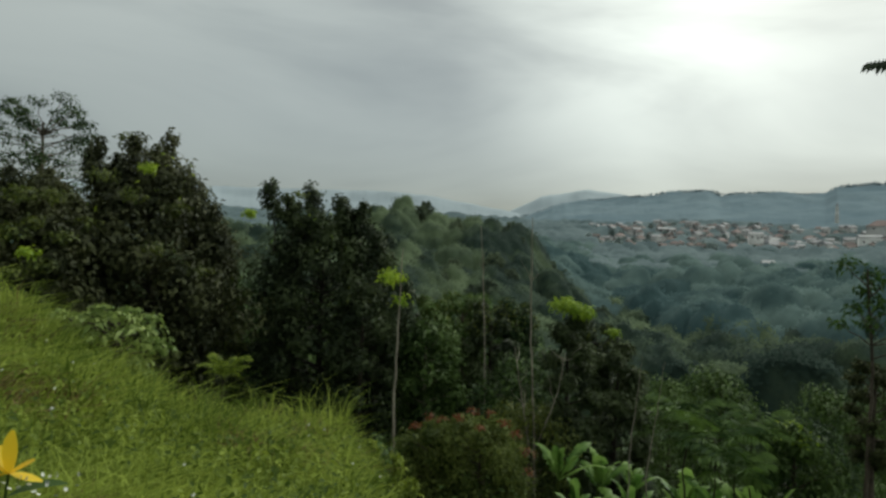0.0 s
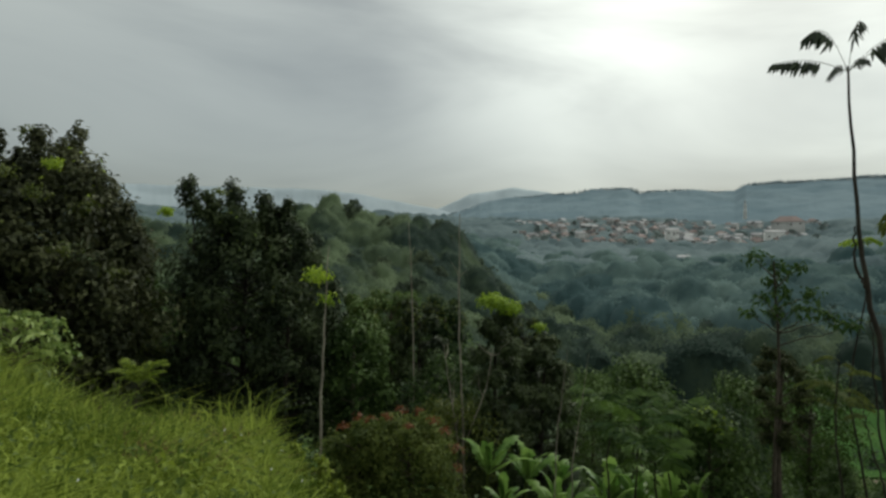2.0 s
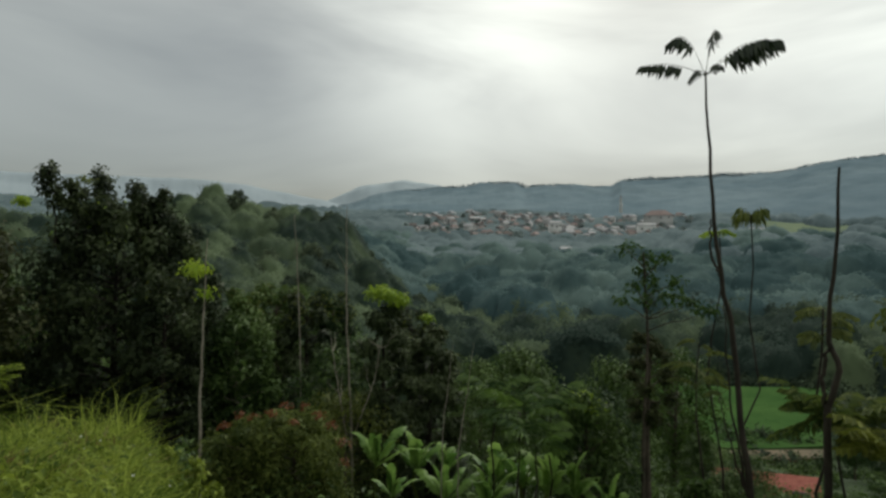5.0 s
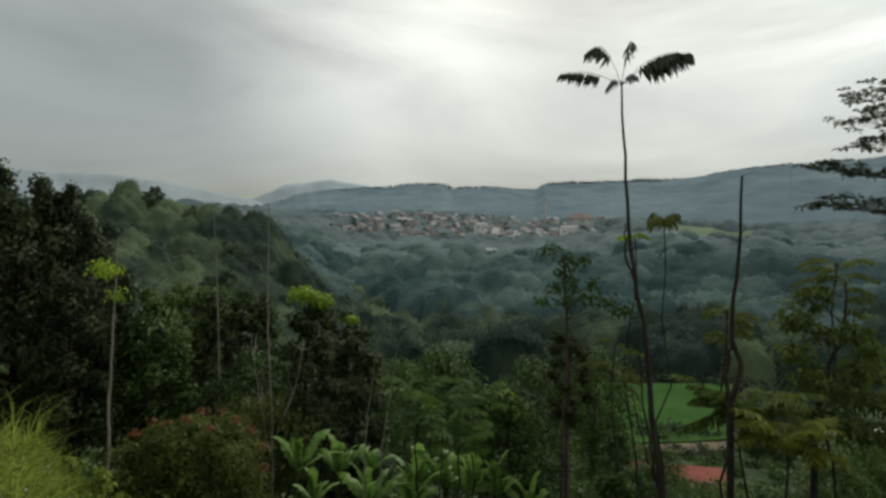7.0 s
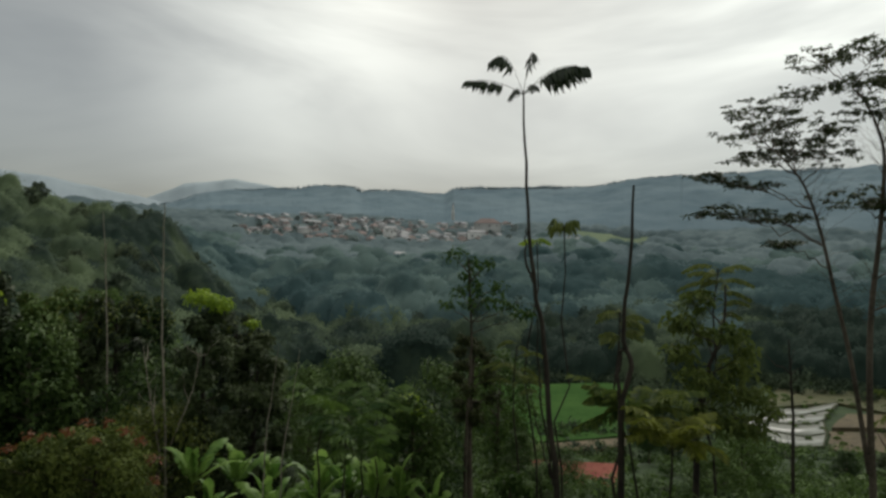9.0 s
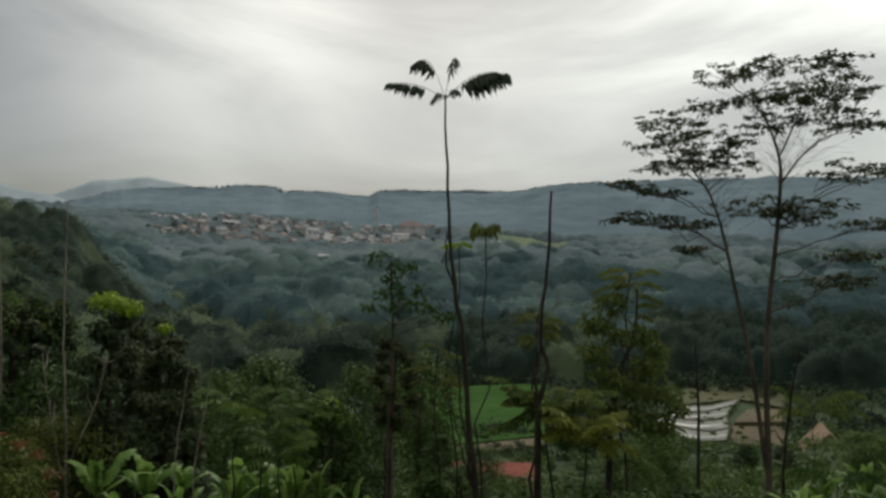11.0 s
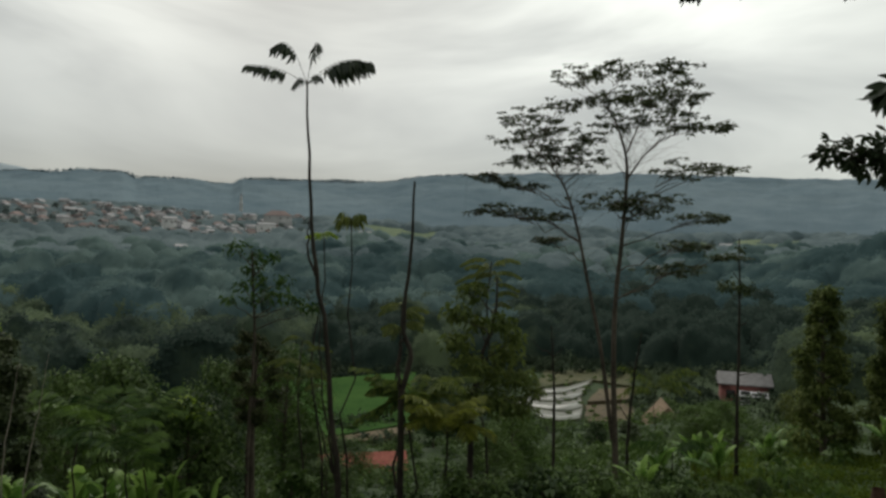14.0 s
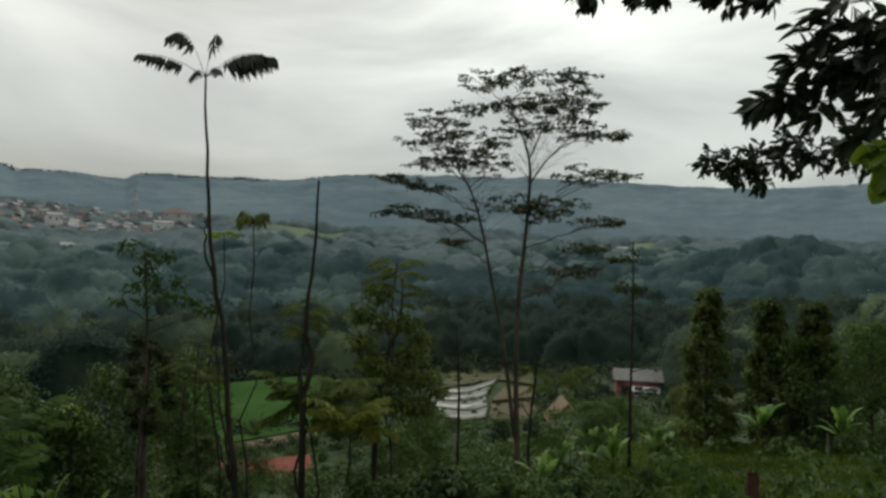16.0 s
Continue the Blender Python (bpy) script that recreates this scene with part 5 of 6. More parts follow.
# ---- bananas ----
def banana_leaf(length, width, rng, torn=0.25):
    n = 26
    s = np.linspace(0, 1, n)
    x = length * (s - 0.16 * s ** 3)
    z = length * (0.13 * np.sin(s * 2.2) - 0.13 * s ** 2.6)
    half = width / 2 * np.sin(np.pi * np.clip(s * 0.94 + 0.04, 0, 1)) ** 0.6
    half[:3] = 0.02
    v, f = [], []
    for sgn in (-1, 1):
        edge = half * (1 - torn * rng.uniform(0.3, 1, n) * (rng.uniform(0, 1, n) < 0.4)) * (1 - 0.12 * rng.uniform(0, 1, n))
        rows = [np.stack([x + 0.10 * length * q * (1 - s), sgn * edge * q, z + (0.16 * q - 0.35 * q * q) * half], -1) for q in (0.0, 0.5, 1.0)]
        base = len(v) * 3 * n
        v.append(np.concatenate(rows))
        for r_ in range(2):
            for i in range(n - 1):
                a = base + r_ * n + i
                f.append((a, a + 1, a + n + 1, a + n) if sgn > 0 else (a + n, a + n + 1, a + 1, a))
    rib = tube(np.stack([x, 0 * x, z - 0.012], -1), np.linspace(0.02, 0.004, n), 5)
    return join((np.concatenate(v), f), rib)


rng_ba = np.random.default_rng(120)
BLADES = [mesh_np("leaf", *banana_leaf(1.9, 0.56, rng_ba, 0.6), M["banana_leaf"], True) for _ in range(5)]


def banana(x, y, top, label, seed, n=8, size=1.0):
    rng = np.random.default_rng(seed)
    gz = ground_at(x, y)
    ob = thing("banana_plant", (x, y, gz), label, "banana plant", "banana plants")
    h = max(0.6, top - gz - 1.35 * size)
    part("pseudostem", mesh_np("pseudostem", *bent((0, 0, -0.3), (rng.normal(0, 0.1), rng.normal(0, 0.1), h), 0.10 * size, 0.05 * size, rng, 0.04, 7, 9), M["olive_leaf"], True), ob)
    for k in range(n):
        lf = part("leaf", BLADES[rng.integers(0, 5)], ob)
        lean = rng.uniform(0.75, 1.5) if k % 3 else rng.uniform(0.2, 0.7)
        lf.matrix_basis = Matrix.LocRotScale((0, 0, h - 0.1), Euler((rng.uniform(-0.3, 0.3), -lean, k * 2.4 + rng.uniform(-0.4, 0.4))), Vector((1, rng.uniform(0.7, 1.15), 1)) * size * rng.uniform(0.7, 1.15))
    return ob


for k, (x, y, z, q) in enumerate([(3.83, 20.65, -3.73, 1.0), (5.18, 20.87, -4.33, 0.85), (6.29, 21.08, -4.58, 0.75), (7.48, 19.62, -4.50, 0.8), (9.41, 17.90, -4.53, 0.85), (10.31, 17.40, -5.03, 0.8), (3.74, 17.61, -4.18, 0.6), (8.15, 19.0, -4.35, 0.9), (8.75, 18.3, -4.4, 0.95), (5.8, 19.4, -4.75, 0.9), (6.9, 18.6, -4.7, 0.85)]):
    banana(x, y, z, "leafy green banana plant on the slope", 130 + k, size=q)
for k, (x, y, z, q) in enumerate([(28.72, 10.21, -5.58, 1.0), (28.05, 9.08, -5.63, 1.0), (29.54, 7.58, -5.07, 1.0), (34.26, 4.17, -4.38, 1.0), (36.50, 0.96, -4.70, 1.0), (22.42, 9.78, -6.42, 0.8), (25.35, 10.50, -5.37, 0.9)]):
    banana(x, y, z, "banana plant with pale arching leaves in the clearing", 150 + k, size=q)

# fillers on the slope
fill_rng = np.random.default_rng(77)
protos = []
for k, (w, mats, n, leaf, cf, lab) in enumerate([
    (0.62, ("bark", "mid_leaf"), 7000, 0.19, 0.2, "green broadleaf tree on the wooded slope"),
    (0.5, ("dark_bark", "dark_leaf"), 7000, 0.19, 0.15, "dark green tree on the wooded slope"),
    (0.7, ("bark", "fresh_leaf"), 7000, 0.19, 0.25, "lighter green bushy tree on the slope"),
    (0.42, ("pale_bark", "mid_leaf"), 6000, 0.18, 0.35, "slim tree with a light crown on the slope"),
    (0.75, ("bark", "olive_leaf"), 6500, 0.19, 0.25, "olive-green spreading tree on the slope"),
]):
    rng = np.random.default_rng(100 + k)
    ob = thing("slope_tree", (0, 0, 0), lab, "tree", "slope trees")
    trunk, crown, young = broadleaf(9.0, 9.0 * w, cf, 26, n, leaf, rng, mats=mats)
    part("trunk", trunk, ob)
    part("crown", crown, ob)
    protos.append(ob)
EL_AZ = (-35, -20, -8, -3, 3, 8, 12, 20, 28, 34, 37, 38, 45, 46.5, 52, 53.5, 62, 64, 71, 73, 80, 95)
EL_TOP = (3, 2, 1, -2.5, -3, -4, -5.5, -6, -6.5, -8, -10, -15.5, -15.5, -12.5, -12.5, -13, -13, -11.5, -11.5, -7, -6, -4)
AIM, AIM_DARK = (0.27, 0.36, 0.13, 0.14, 0.10), (0.2, 0.6, 0.05, 0.1, 0.05)
used, placed = [], 0
for tries in range(6000):
    a = fill_rng.uniform(-26, 94)
    r = math.sqrt(fill_rng.uniform(24 ** 2, 140 ** 2)) if fill_rng.uniform() < 0.7 else fill_rng.uniform(22, 50)
    x, y = polar(a, r)
    if (a > 70 and r < 38) or (33 < a < 66 and r > 84) or (71.5 < a < 77 and r > 60):
        continue
    z = ground_at(x, y)
    top = 1.6 + r * math.tan(math.radians(np.interp(a, EL_AZ, EL_TOP) - abs(fill_rng.normal(0, 1.6))))
    h = top - z
    if h < 2.2 or h > 15 or any((x - p) ** 2 + (y - q) ** 2 < (1.4 + 0.028 * r) ** 2 for p, q in used):
        continue
    used.append((x, y))
    k = fill_rng.choice(5, p=AIM_DARK if 8 < a < 30 else AIM)
    s = h / 9.0
    m = Matrix.LocRotScale((x, y, z), Euler((0, 0, fill_rng.uniform(0, 6.28))), Vector((max(s, 0.5), max(s, 0.5), s)))
    if placed < 5:
        protos[placed].matrix_basis = m
    elif (a > 0.5 or r > 45) and not (8 < a < 33 and r > 66) and not (66 < a < 71 and r < 30):      # fillers left out where they would cover or clutter the camera's view
        copy_thing(protos[k], m)
    placed += 1
    if placed >= 84:
        break


# low bushes on the slope below the fields
bush_rng = np.random.default_rng(79)
bush_kinds = []
for k, (mats, leaf, lab) in enumerate([
    (("bark", "mid_leaf"), 0.12, "low green leafy bush on the slope"),
    (("bark", "fresh_leaf"), 0.15, "fresh green broad-leaved bush on the slope"),
    (("dark_bark", "dusk_leaf"), 0.13, "dusky leafy bush on the slope"),
    (("bark", "shrub_leaf"), 0.11, "yellowish-green bush on the slope"),
]):
    ob = thing("slope_bush", (0, 0, 0), lab, "shrub", "slope bushes")
    trunk, crown, young = broadleaf(2.0, 2.3, 0.08, 20, 3000, leaf, np.random.default_rng(180 + k), trunk_r=0.05, cs=(0.12, 0.24))
    part("trunk", trunk, ob)
    part("crown", crown, ob)
    bush_kinds.append(ob)
bush_spots, bushes = [], 0
for tries in range(3000):
    a, r = bush_rng.uniform(45, 76), bush_rng.uniform(12, 24)
    x, y = polar(a, r)
    z = ground_at(x, y)
    h = 1.6 + r * math.tan(math.radians(-16.6 - abs(bush_rng.normal(0, 1.6)))) - z
    if h < 0.35 or h > 2.2 or any((x - p) ** 2 + (y - q) ** 2 < 1.3 for p, q in bush_spots):
        continue
    bush_spots.append((x, y))
    m = Matrix.LocRotScale((x, y, z), Euler((0, 0, bush_rng.uniform(0, 6.28))), Vector((1, 1, 1)) * max(h / 2.0, 0.45))
    if bushes < 4:
        bush_kinds[bushes].matrix_basis = m
    else:
        copy_thing(bush_kinds[bush_rng.choice(4, p=(0.24, 0.27, 0.09, 0.4))], m)
    bushes += 1
    if bushes >= 44:
        break


# ---- grassy bank ----
def grass(name, label, mat, sample, n, length, width, seed, keep=None, lean=0.42, bow=0.8):
    rng = np.random.default_rng(seed)
    x, y = sample(rng, n)
    if keep is not None:
        ok = keep(x, y, rng)
        x, y = x[ok], y[ok]
    n = len(x)
    p = np.stack([x, y, ground_z(x, y) - 0.03], -1)
    lush = 0.85 + 0.4 * np.sin(x * 4.1 + 1.7 * np.sin(y * 2.7)) * np.cos(y * 3.7 + 1.9 * np.sin(x * 2.3)) + 0.3 * np.sin(x * 1.3 + 2.1 * np.sin(y * 0.9)) * np.cos(y * 1.1 + x * 0.6)
    ln = length * rng.uniform(0.35, 1.3, (n, 1)) * lush[:, None] * np.clip(np.hypot(x, y) / 7, 0.5, 1.0)[:, None]
    drift = np.c_[np.sin(x * 3.3 + y * 1.4 + 2 * np.sin(y * 1.9)), np.cos(y * 2.9 - x * 1.7 + 2 * np.sin(x * 2.1))] * 0.3
    way = unit(np.c_[rng.normal(0, lean, (n, 2)) + drift * 0.5, np.ones(n)])
    side = unit(np.cross(way, rng.normal(0, 1, (n, 3)))) * width * rng.uniform(0.6, 1.3, (n, 1)) / 2
    bend = np.c_[way[:, :2] * bow + rng.normal(0, 0.3, (n, 2)), np.full(n, -0.2)]
    mid = p + way * ln * 0.55
    tip = p + way * ln * 0.8 + bend * ln * 0.55
    v = np.stack([p - side, p + side, mid + side * 0.8, mid - side * 0.8, tip], 1).reshape(-1, 3)
    k = np.arange(n)[:, None] * 5
    f = np.concatenate([k + [0, 1, 2], k + [0, 2, 3], k + [3, 2, 4]], 0)
    return tagged(new(name, mesh_np(name, v, f, mat)), label, "grass", kind="stuff")


def bank(rng, n):
    a = np.radians(rng.uniform(-46, -1, n))
    r = np.exp(rng.uniform(math.log(2.6), math.log(17), n))
    return r * np.sin(a), r * np.cos(a)


def bank_keep(x, y, rng):
    a, r = np.degrees(np.arctan2(x, y)), np.hypot(x, y)
    edge = np.interp(a, (-46, -33, -21, -8, -4, -1), (15, 14, 13, 12, 7.5, 4))
    return r < edge * rng.uniform(0.85, 1.06, len(x))


LIP_AZ, LIP_R = (-46, -33, -21, -8, -4, -1), (15, 14, 13, 12, 7.5, 4)


def near_lip(x, y, share):
    return np.hypot(x, y) > share * np.interp(np.degrees(np.arctan2(x, y)), LIP_AZ, LIP_R)


grass("bank_grass", "tall bright green grass on the roadside bank", M["grass"], bank, 100000, 0.5, 0.016, 51, bank_keep)
grass("dry_grass", "patches of dry brown grass in the bank", M["grass_dry"], bank, 52000, 0.52, 0.013, 52, lambda x, y, rng: bank_keep(x, y, rng) & (np.sin(x * 1.7 + 1) * np.cos(y * 1.9 + x) > 0.5))
grass("tall_grass", "long arching grass in tufts over the bank", M["grass"], bank, 40000, 0.75, 0.012, 53, lambda x, y, rng: bank_keep(x, y, rng) & (np.sin(x * 3.1 + 2 * np.sin(y)) * np.cos(y * 2.7 + x) > 0.15), lean=0.3, bow=1.3)
grass("lip_grass", "tall ragged grass along the lip of the bank", M["grass"], bank, 24000, 1.0, 0.014, 58, lambda x, y, rng: bank_keep(x, y, rng) & near_lip(x, y, 0.8) & (np.sin(x * 3.7) * np.cos(y * 2.9 + x) > -0.2), lean=0.3, bow=0.9)

grass("broad_grass", "broad-bladed grass at the end of the bank", M["weed"], bank, 9000, 0.6, 0.034, 59, lambda x, y, rng: bank_keep(x, y, rng) & near_lip(x, y, 0.7) & (np.degrees(np.arctan2(x, y)) > -15) & (np.sin(x * 3.1 + 1) * np.cos(y * 2.3) > -0.1), lean=0.4, bow=1.0)

wx, wy = bank(np.random.default_rng(55), 9000)
rng_w = np.random.default_rng(56)
okw = bank_keep(wx, wy, rng_w) & (np.sin(wx * 2.1 + 2) * np.cos(wy * 1.7 - wx) > -0.35)
wp = np.stack([wx, wy, ground_z(wx, wy) + rng_w.uniform(0.10, 0.46, len(wx))], -1)[okw]
tagged(new("bank_weeds", mesh_np("bank_weeds", *leaves(wp, np.tile([0, -0.3, 1.0], (len(wp), 1)), 0.06, 0.03, rng_w, 1.0, 0.25), M["weed"])), "small-leaved weeds tangled in the bank grass", "weeds", kind="stuff")


def clearing(rng, n):
    a = np.radians(rng.uniform(70, 96, n))
    r = np.sqrt(rng.uniform(15 ** 2, 46 ** 2, n))
    return r * np.sin(a), r * np.cos(a)


grass("clearing_grass", "short bright grass in a hillside clearing", M["meadow"], clearing, 32000, 0.42, 0.045, 54)
grass("clearing_weeds", "dark leafy weeds patching the clearing", M["fresh_leaf"], clearing, 16000, 0.5, 0.09, 57, lambda x, y, rng: np.sin(x * 0.6 + 1) * np.cos(y * 0.7 + x * 0.4) > 0.1)


# ---- undergrowth on the slope ----
def undergrowth(name, label, mat, n, a0, a1, r0, r1, size, leaf, per, seed, in_fields=False):
    rng = np.random.default_rng(seed)
    a, r = np.radians(rng.uniform(a0, a1, n)), np.sqrt(rng.uniform(r0 ** 2, r1 ** 2, n))
    deg = np.degrees(a)
    in_field = ((deg > 31) & (deg < 46.8) & (r > 99 + 2 * rng.normal(0, 1, n)) & (r < 143 + 2 * rng.normal(0, 1, n))) | ((deg > 55.5) & (deg < 65.5) & (r > 103 + 1.2 * rng.normal(0, 1, n)) & (r < 163)) | ((deg > 71.5) & (deg < 77) & (r > 101) & (r < 118)) | ((deg > 72) & (r < 40) & (rng.uniform(0, 1, n) < 0.75))
    if in_fields:
        in_field[:] = False
    a, r, n = a[~in_field], r[~in_field], int((~in_field).sum())
    x, y = r * np.sin(a), r * np.cos(a)
    s_ = size * rng.uniform(0.5, 1.25, n)
    mid = np.stack([x, y, ground_z(x, y) + s_ * 0.35], -1)
    rad = np.stack([s_ * 0.8, s_ * 0.8, s_ * 0.6], -1)
    d = unit(rng.normal(0, 1, (n, per, 3)) + [0, 0, 0.8])
    p = mid[:, None] + d * rad[:, None] * rng.uniform(0.7, 1.15, (n, per, 1))
    fringe = leaves(p.reshape(-1, 3), unit(d + [0, 0, 0.5]).reshape(-1, 3), leaf, leaf * 0.5, rng, 0.9, 0.3)
    q = mid[:, None] + d[:, : per // 6] * rad[:, None] * rng.uniform(0.4, 0.8, (n, per // 6, 1))
    inner = leaves(q.reshape(-1, 3), unit(d[:, : per // 6] + [0, 0, 0.4]).reshape(-1, 3), leaf * 2.2, leaf * 1.3, rng, 0.8, 0.3)
    round_ = np.concatenate([unit(d[:, : per // 6] + [0, 0, 0.4]).reshape(-1, 3), unit(d + [0, 0, 0.5]).reshape(-1, 3)])
    return tagged(new(name, leafy_mesh(name, join(inner, fringe), round_, mat, rng)), label, "undergrowth", kind="stuff")


undergrowth("undergrowth", "dense dark green shrubs covering the slope", M["mid_leaf"], 720, -8, 96, 13, 86, 1.5, 0.25, 72, 171)
undergrowth("undergrowth", "shrubs and small trees round the valley fields", M["woods"], 560, 20, 78, 84, 165, 3.0, 0.55, 84, 173)
undergrowth("undergrowth", "fresh green weeds and shrubs on the slope", M["fresh_leaf"], 220, -4, 92, 14, 70, 1.1, 0.22, 110, 172)

undergrowth("undergrowth", "weeds and low shrubs at the edges of the fields", M["fresh_leaf"], 90, 55, 67, 103, 165, 0.9, 0.3, 70, 174, True)
undergrowth("undergrowth", "dark shrubs round the flooded terraces", M["woods"], 45, 54.5, 66, 150, 168, 2.6, 0.5, 110, 175, True)
undergrowth("undergrowth", "dark shrubs below the terraces", M["mid_leaf"], 60, 52, 70, 86, 104, 2.2, 0.4, 110, 176, True)

undergrowth("undergrowth", "shrubs fringing the rice field", M["woods"], 60, 31.5, 47.5, 139, 147, 2.0, 0.45, 100, 177, True)
undergrowth("undergrowth", "shrubs along the near edge of the rice field", M["mid_leaf"], 46, 34, 49, 84, 101, 2.0, 0.4, 100, 178, True)

# ---- shrubs near the bank ----
plant_tree("flat_leaved_shrub", -4.75, 9.47, 0.93, "pale green shrub with flat leaf layers on the bank", 181, width=1.8, category="shrub", sink=0.3, crown_from=0.3, clumps=26, cs=(0.11, 0.17), n_leaves=1200, leaf=0.13, mats=("bark", "pale_leaf"), core=0, flat=0.1, spread=0.2)
plant_tree("flat_leaved_shrub", -5.52, 9.75, 0.79, "pale green shrub beside its neighbour on the bank", 182, width=1.6, category="shrub", sink=0.3, crown_from=0.3, clumps=18, cs=(0.11, 0.17), n_leaves=800, leaf=0.13, mats=("bark", "pale_leaf"), core=0, flat=0.1, spread=0.2)
RED_SHRUB = plant_tree("red_tipped_shrub", 1.07, 16.97, -2.35, "olive shrub with red-brown young tips", 183, width=3.2, category="shrub", crown_from=0.05, clumps=44, cs=(0.13, 0.2), n_leaves=15000, leaf=0.1, mats=("bark", "shrub_leaf"))
SMALL_RED_SHRUB = plant_tree("red_tipped_shrub", -0.18, 17.50, -2.55, "smaller olive shrub with reddish tips", 184, width=2.4, category="shrub", crown_from=0.05, clumps=30, cs=(0.13, 0.2), n_leaves=9000, leaf=0.1, mats=("bark", "shrub_leaf"))
for k, (x, y, z, q) in enumerate([(0.51, 16.59, -2.32, 0.16), (0.89, 16.78, -2.18, 0.2), (1.31, 16.55, -2.20, 0.16), (1.65, 16.32, -2.36, 0.2), (1.93, 16.08, -2.58, 0.18), (2.15, 15.85, -2.95, 0.2), (2.19, 15.75, -3.39, 0.16), (1.01, 15.87, -2.39, 0.12)]):
    young_shoot(RED_SHRUB, x, y, z, q, 30, 350 + k, "red_leaf", 0.1)
for k, (x, y, z, q) in enumerate([(-0.61, 16.99, -2.64, 0.18), (-0.22, 17.20, -2.45, 0.16), (0.08, 17.00, -2.48, 0.16)]):
    young_shoot(SMALL_RED_SHRUB, x, y, z, q, 24, 360 + k, "red_leaf", 0.1)
plant_tree("bush", -1.40, 11.92, -1.79, "leafy green bush at the edge of the bank", 185, width=1.1, category="shrub", crown_from=0.1, clumps=14, n_leaves=1800, leaf=0.11, mats=("bark", "fresh_leaf"))
frond_plant("fern", "light green feathery fern behind the grass", -4.71, 14.24, -0.95, 0.55, 24, "weed", 186, up=1.0, ll=0.12, lw=0.03, pairs=18, stem=True, hang=0.3, category="fern")
plant_tree("bush", 9.28, 12.12, -3.01, "round fresh-green bush below the slope trees", 187, width=1.3, category="shrub", crown_from=0.1, clumps=16, n_leaves=2600, leaf=0.12, mats=("bark", "fresh_leaf"))
plant_tree("lime_bush", 10.58, 19.29, -2.66, "dark bush with yellow-lime shoots", 188, width=3.2, category="shrub", crown_from=0.05, clumps=26, n_leaves=6000, leaf=0.16, mats=("bark", "mid_leaf"), tips="lime_leaf", tip_share=0.25, tip_from=0.85)

# leafy weeds at the end of the bank
for k, (x, y, ztop, w) in enumerate([(-0.95, 9.1, -0.82, 0.5), (-0.6, 9.2, -1.0, 0.45), (-1.15, 9.5, -1.05, 0.5), (-0.8, 8.6, -1.12, 0.55), (-0.35, 9.4, -1.45, 0.5)]):
    plant_tree("leafy_weed", x, y, ztop, "pale green leafy weed at the end of the bank", 380 + k, width=w, category="weed", group="leafy weeds", sink=0.1, crown_from=0.25, clumps=13, cs=(0.12, 0.22), n_leaves=420, leaf=0.075, trunk_r=0.012, mats=("weed", "weed"), core=0, cone=True, spread=0.9)

# ---- yellow-flowered plant at the verge ----
FX, FY, FZ = -1.32, 2.01, 0.92
fl = thing("flowering_plant", (FX, FY, ground_at(FX, FY)), "roadside plant with yellow petals and white florets", "flower")
rng_f = np.random.default_rng(190)
top_f = np.array([0, 0, FZ - fl.location[2]])
part("stem", mesh_np("stem", *bent((0, 0, -0.1), top_f, 0.008, 0.004, rng_f, 0.05, 7, 6), M["fresh_leaf"], True), fl)


def petal(length, width, curl):
    s_ = np.linspace(0, 1, 8)
    half = width / 2 * np.sin(np.pi * (s_ * 0.92 + 0.04)) ** 0.75
    z = curl * length * s_ ** 2
    v = np.concatenate([np.stack([length * s_, q * half, z + 0.25 * abs(q) * half], -1) for q in (-1, 0, 1)])
    f = [(r_ * 8 + i, r_ * 8 + i + 1, (r_ + 1) * 8 + i + 1, (r_ + 1) * 8 + i) for r_ in range(2) for i in range(7)]
    return v, f


petal_me = mesh_np("petal", *petal(0.13, 0.085, 0.15), M["yellow_petal"], True)
for rx, ry, rz, sc in ((0.2, -1.35, 0.9, 1.0), (0.3, -0.3, -0.2, 0.8), (0, 0.5, 0.3, 0.75), (0, -0.5, 2.6, 0.9), (0.4, 0.2, 4.2, 0.9)):
    part("petal", petal_me, fl).matrix_basis = Matrix.LocRotScale(top_f + [0, 0, 0.0], Euler((rx, ry, rz)), (sc, sc, sc))
leaf_me = mesh_np("leaf", *petal(0.16, 0.09, -0.2), M["fresh_leaf"], True)
for k in range(9):
    part("leaf", leaf_me, fl).matrix_basis = Matrix.LocRotScale(top_f * (0.55 + 0.05 * k) + [0, 0, -0.04], Euler((0, 0.3 - 0.08 * k, k * 2.4)), (1, 1, 1))
floret = mesh_np("floret", *petal(0.014, 0.011, 0.3), M["white_petal"], True)
for k in range(22):
    part("floret", floret, fl).matrix_basis = Matrix.LocRotScale(top_f + [rng_f.uniform(-0.02, 0.2), rng_f.uniform(-0.1, 0.1), rng_f.uniform(-0.07, -0.01)], Euler((rng_f.uniform(-1, 1), rng_f.uniform(-1, 0.3), k * 2.4)), (1, 1, 1))
fx, fy = bank(rng_f, 45)
okf = bank_keep(fx, fy, rng_f) & (np.hypot(fx, fy) < 9)
fp = np.stack([fx, fy, ground_z(fx, fy) + rng_f.uniform(0.3, 0.5, len(fx))], -1)[okf]
fp = np.repeat(fp, 5, 0)
tagged(new("white_wildflowers", mesh_np("white_wildflowers", *leaves(fp, np.tile([0, -0.6, 0.8], (len(fp), 1)), 0.013, 0.009, rng_f, 0.5, 0.0), M["white_petal"])), "small white wildflowers scattered through the bank grass", "flower", kind="stuff")

# ---- overhanging tree beside the road ----
OX, OY = polar(112, 6.5)
OG = ground_at(OX, OY)
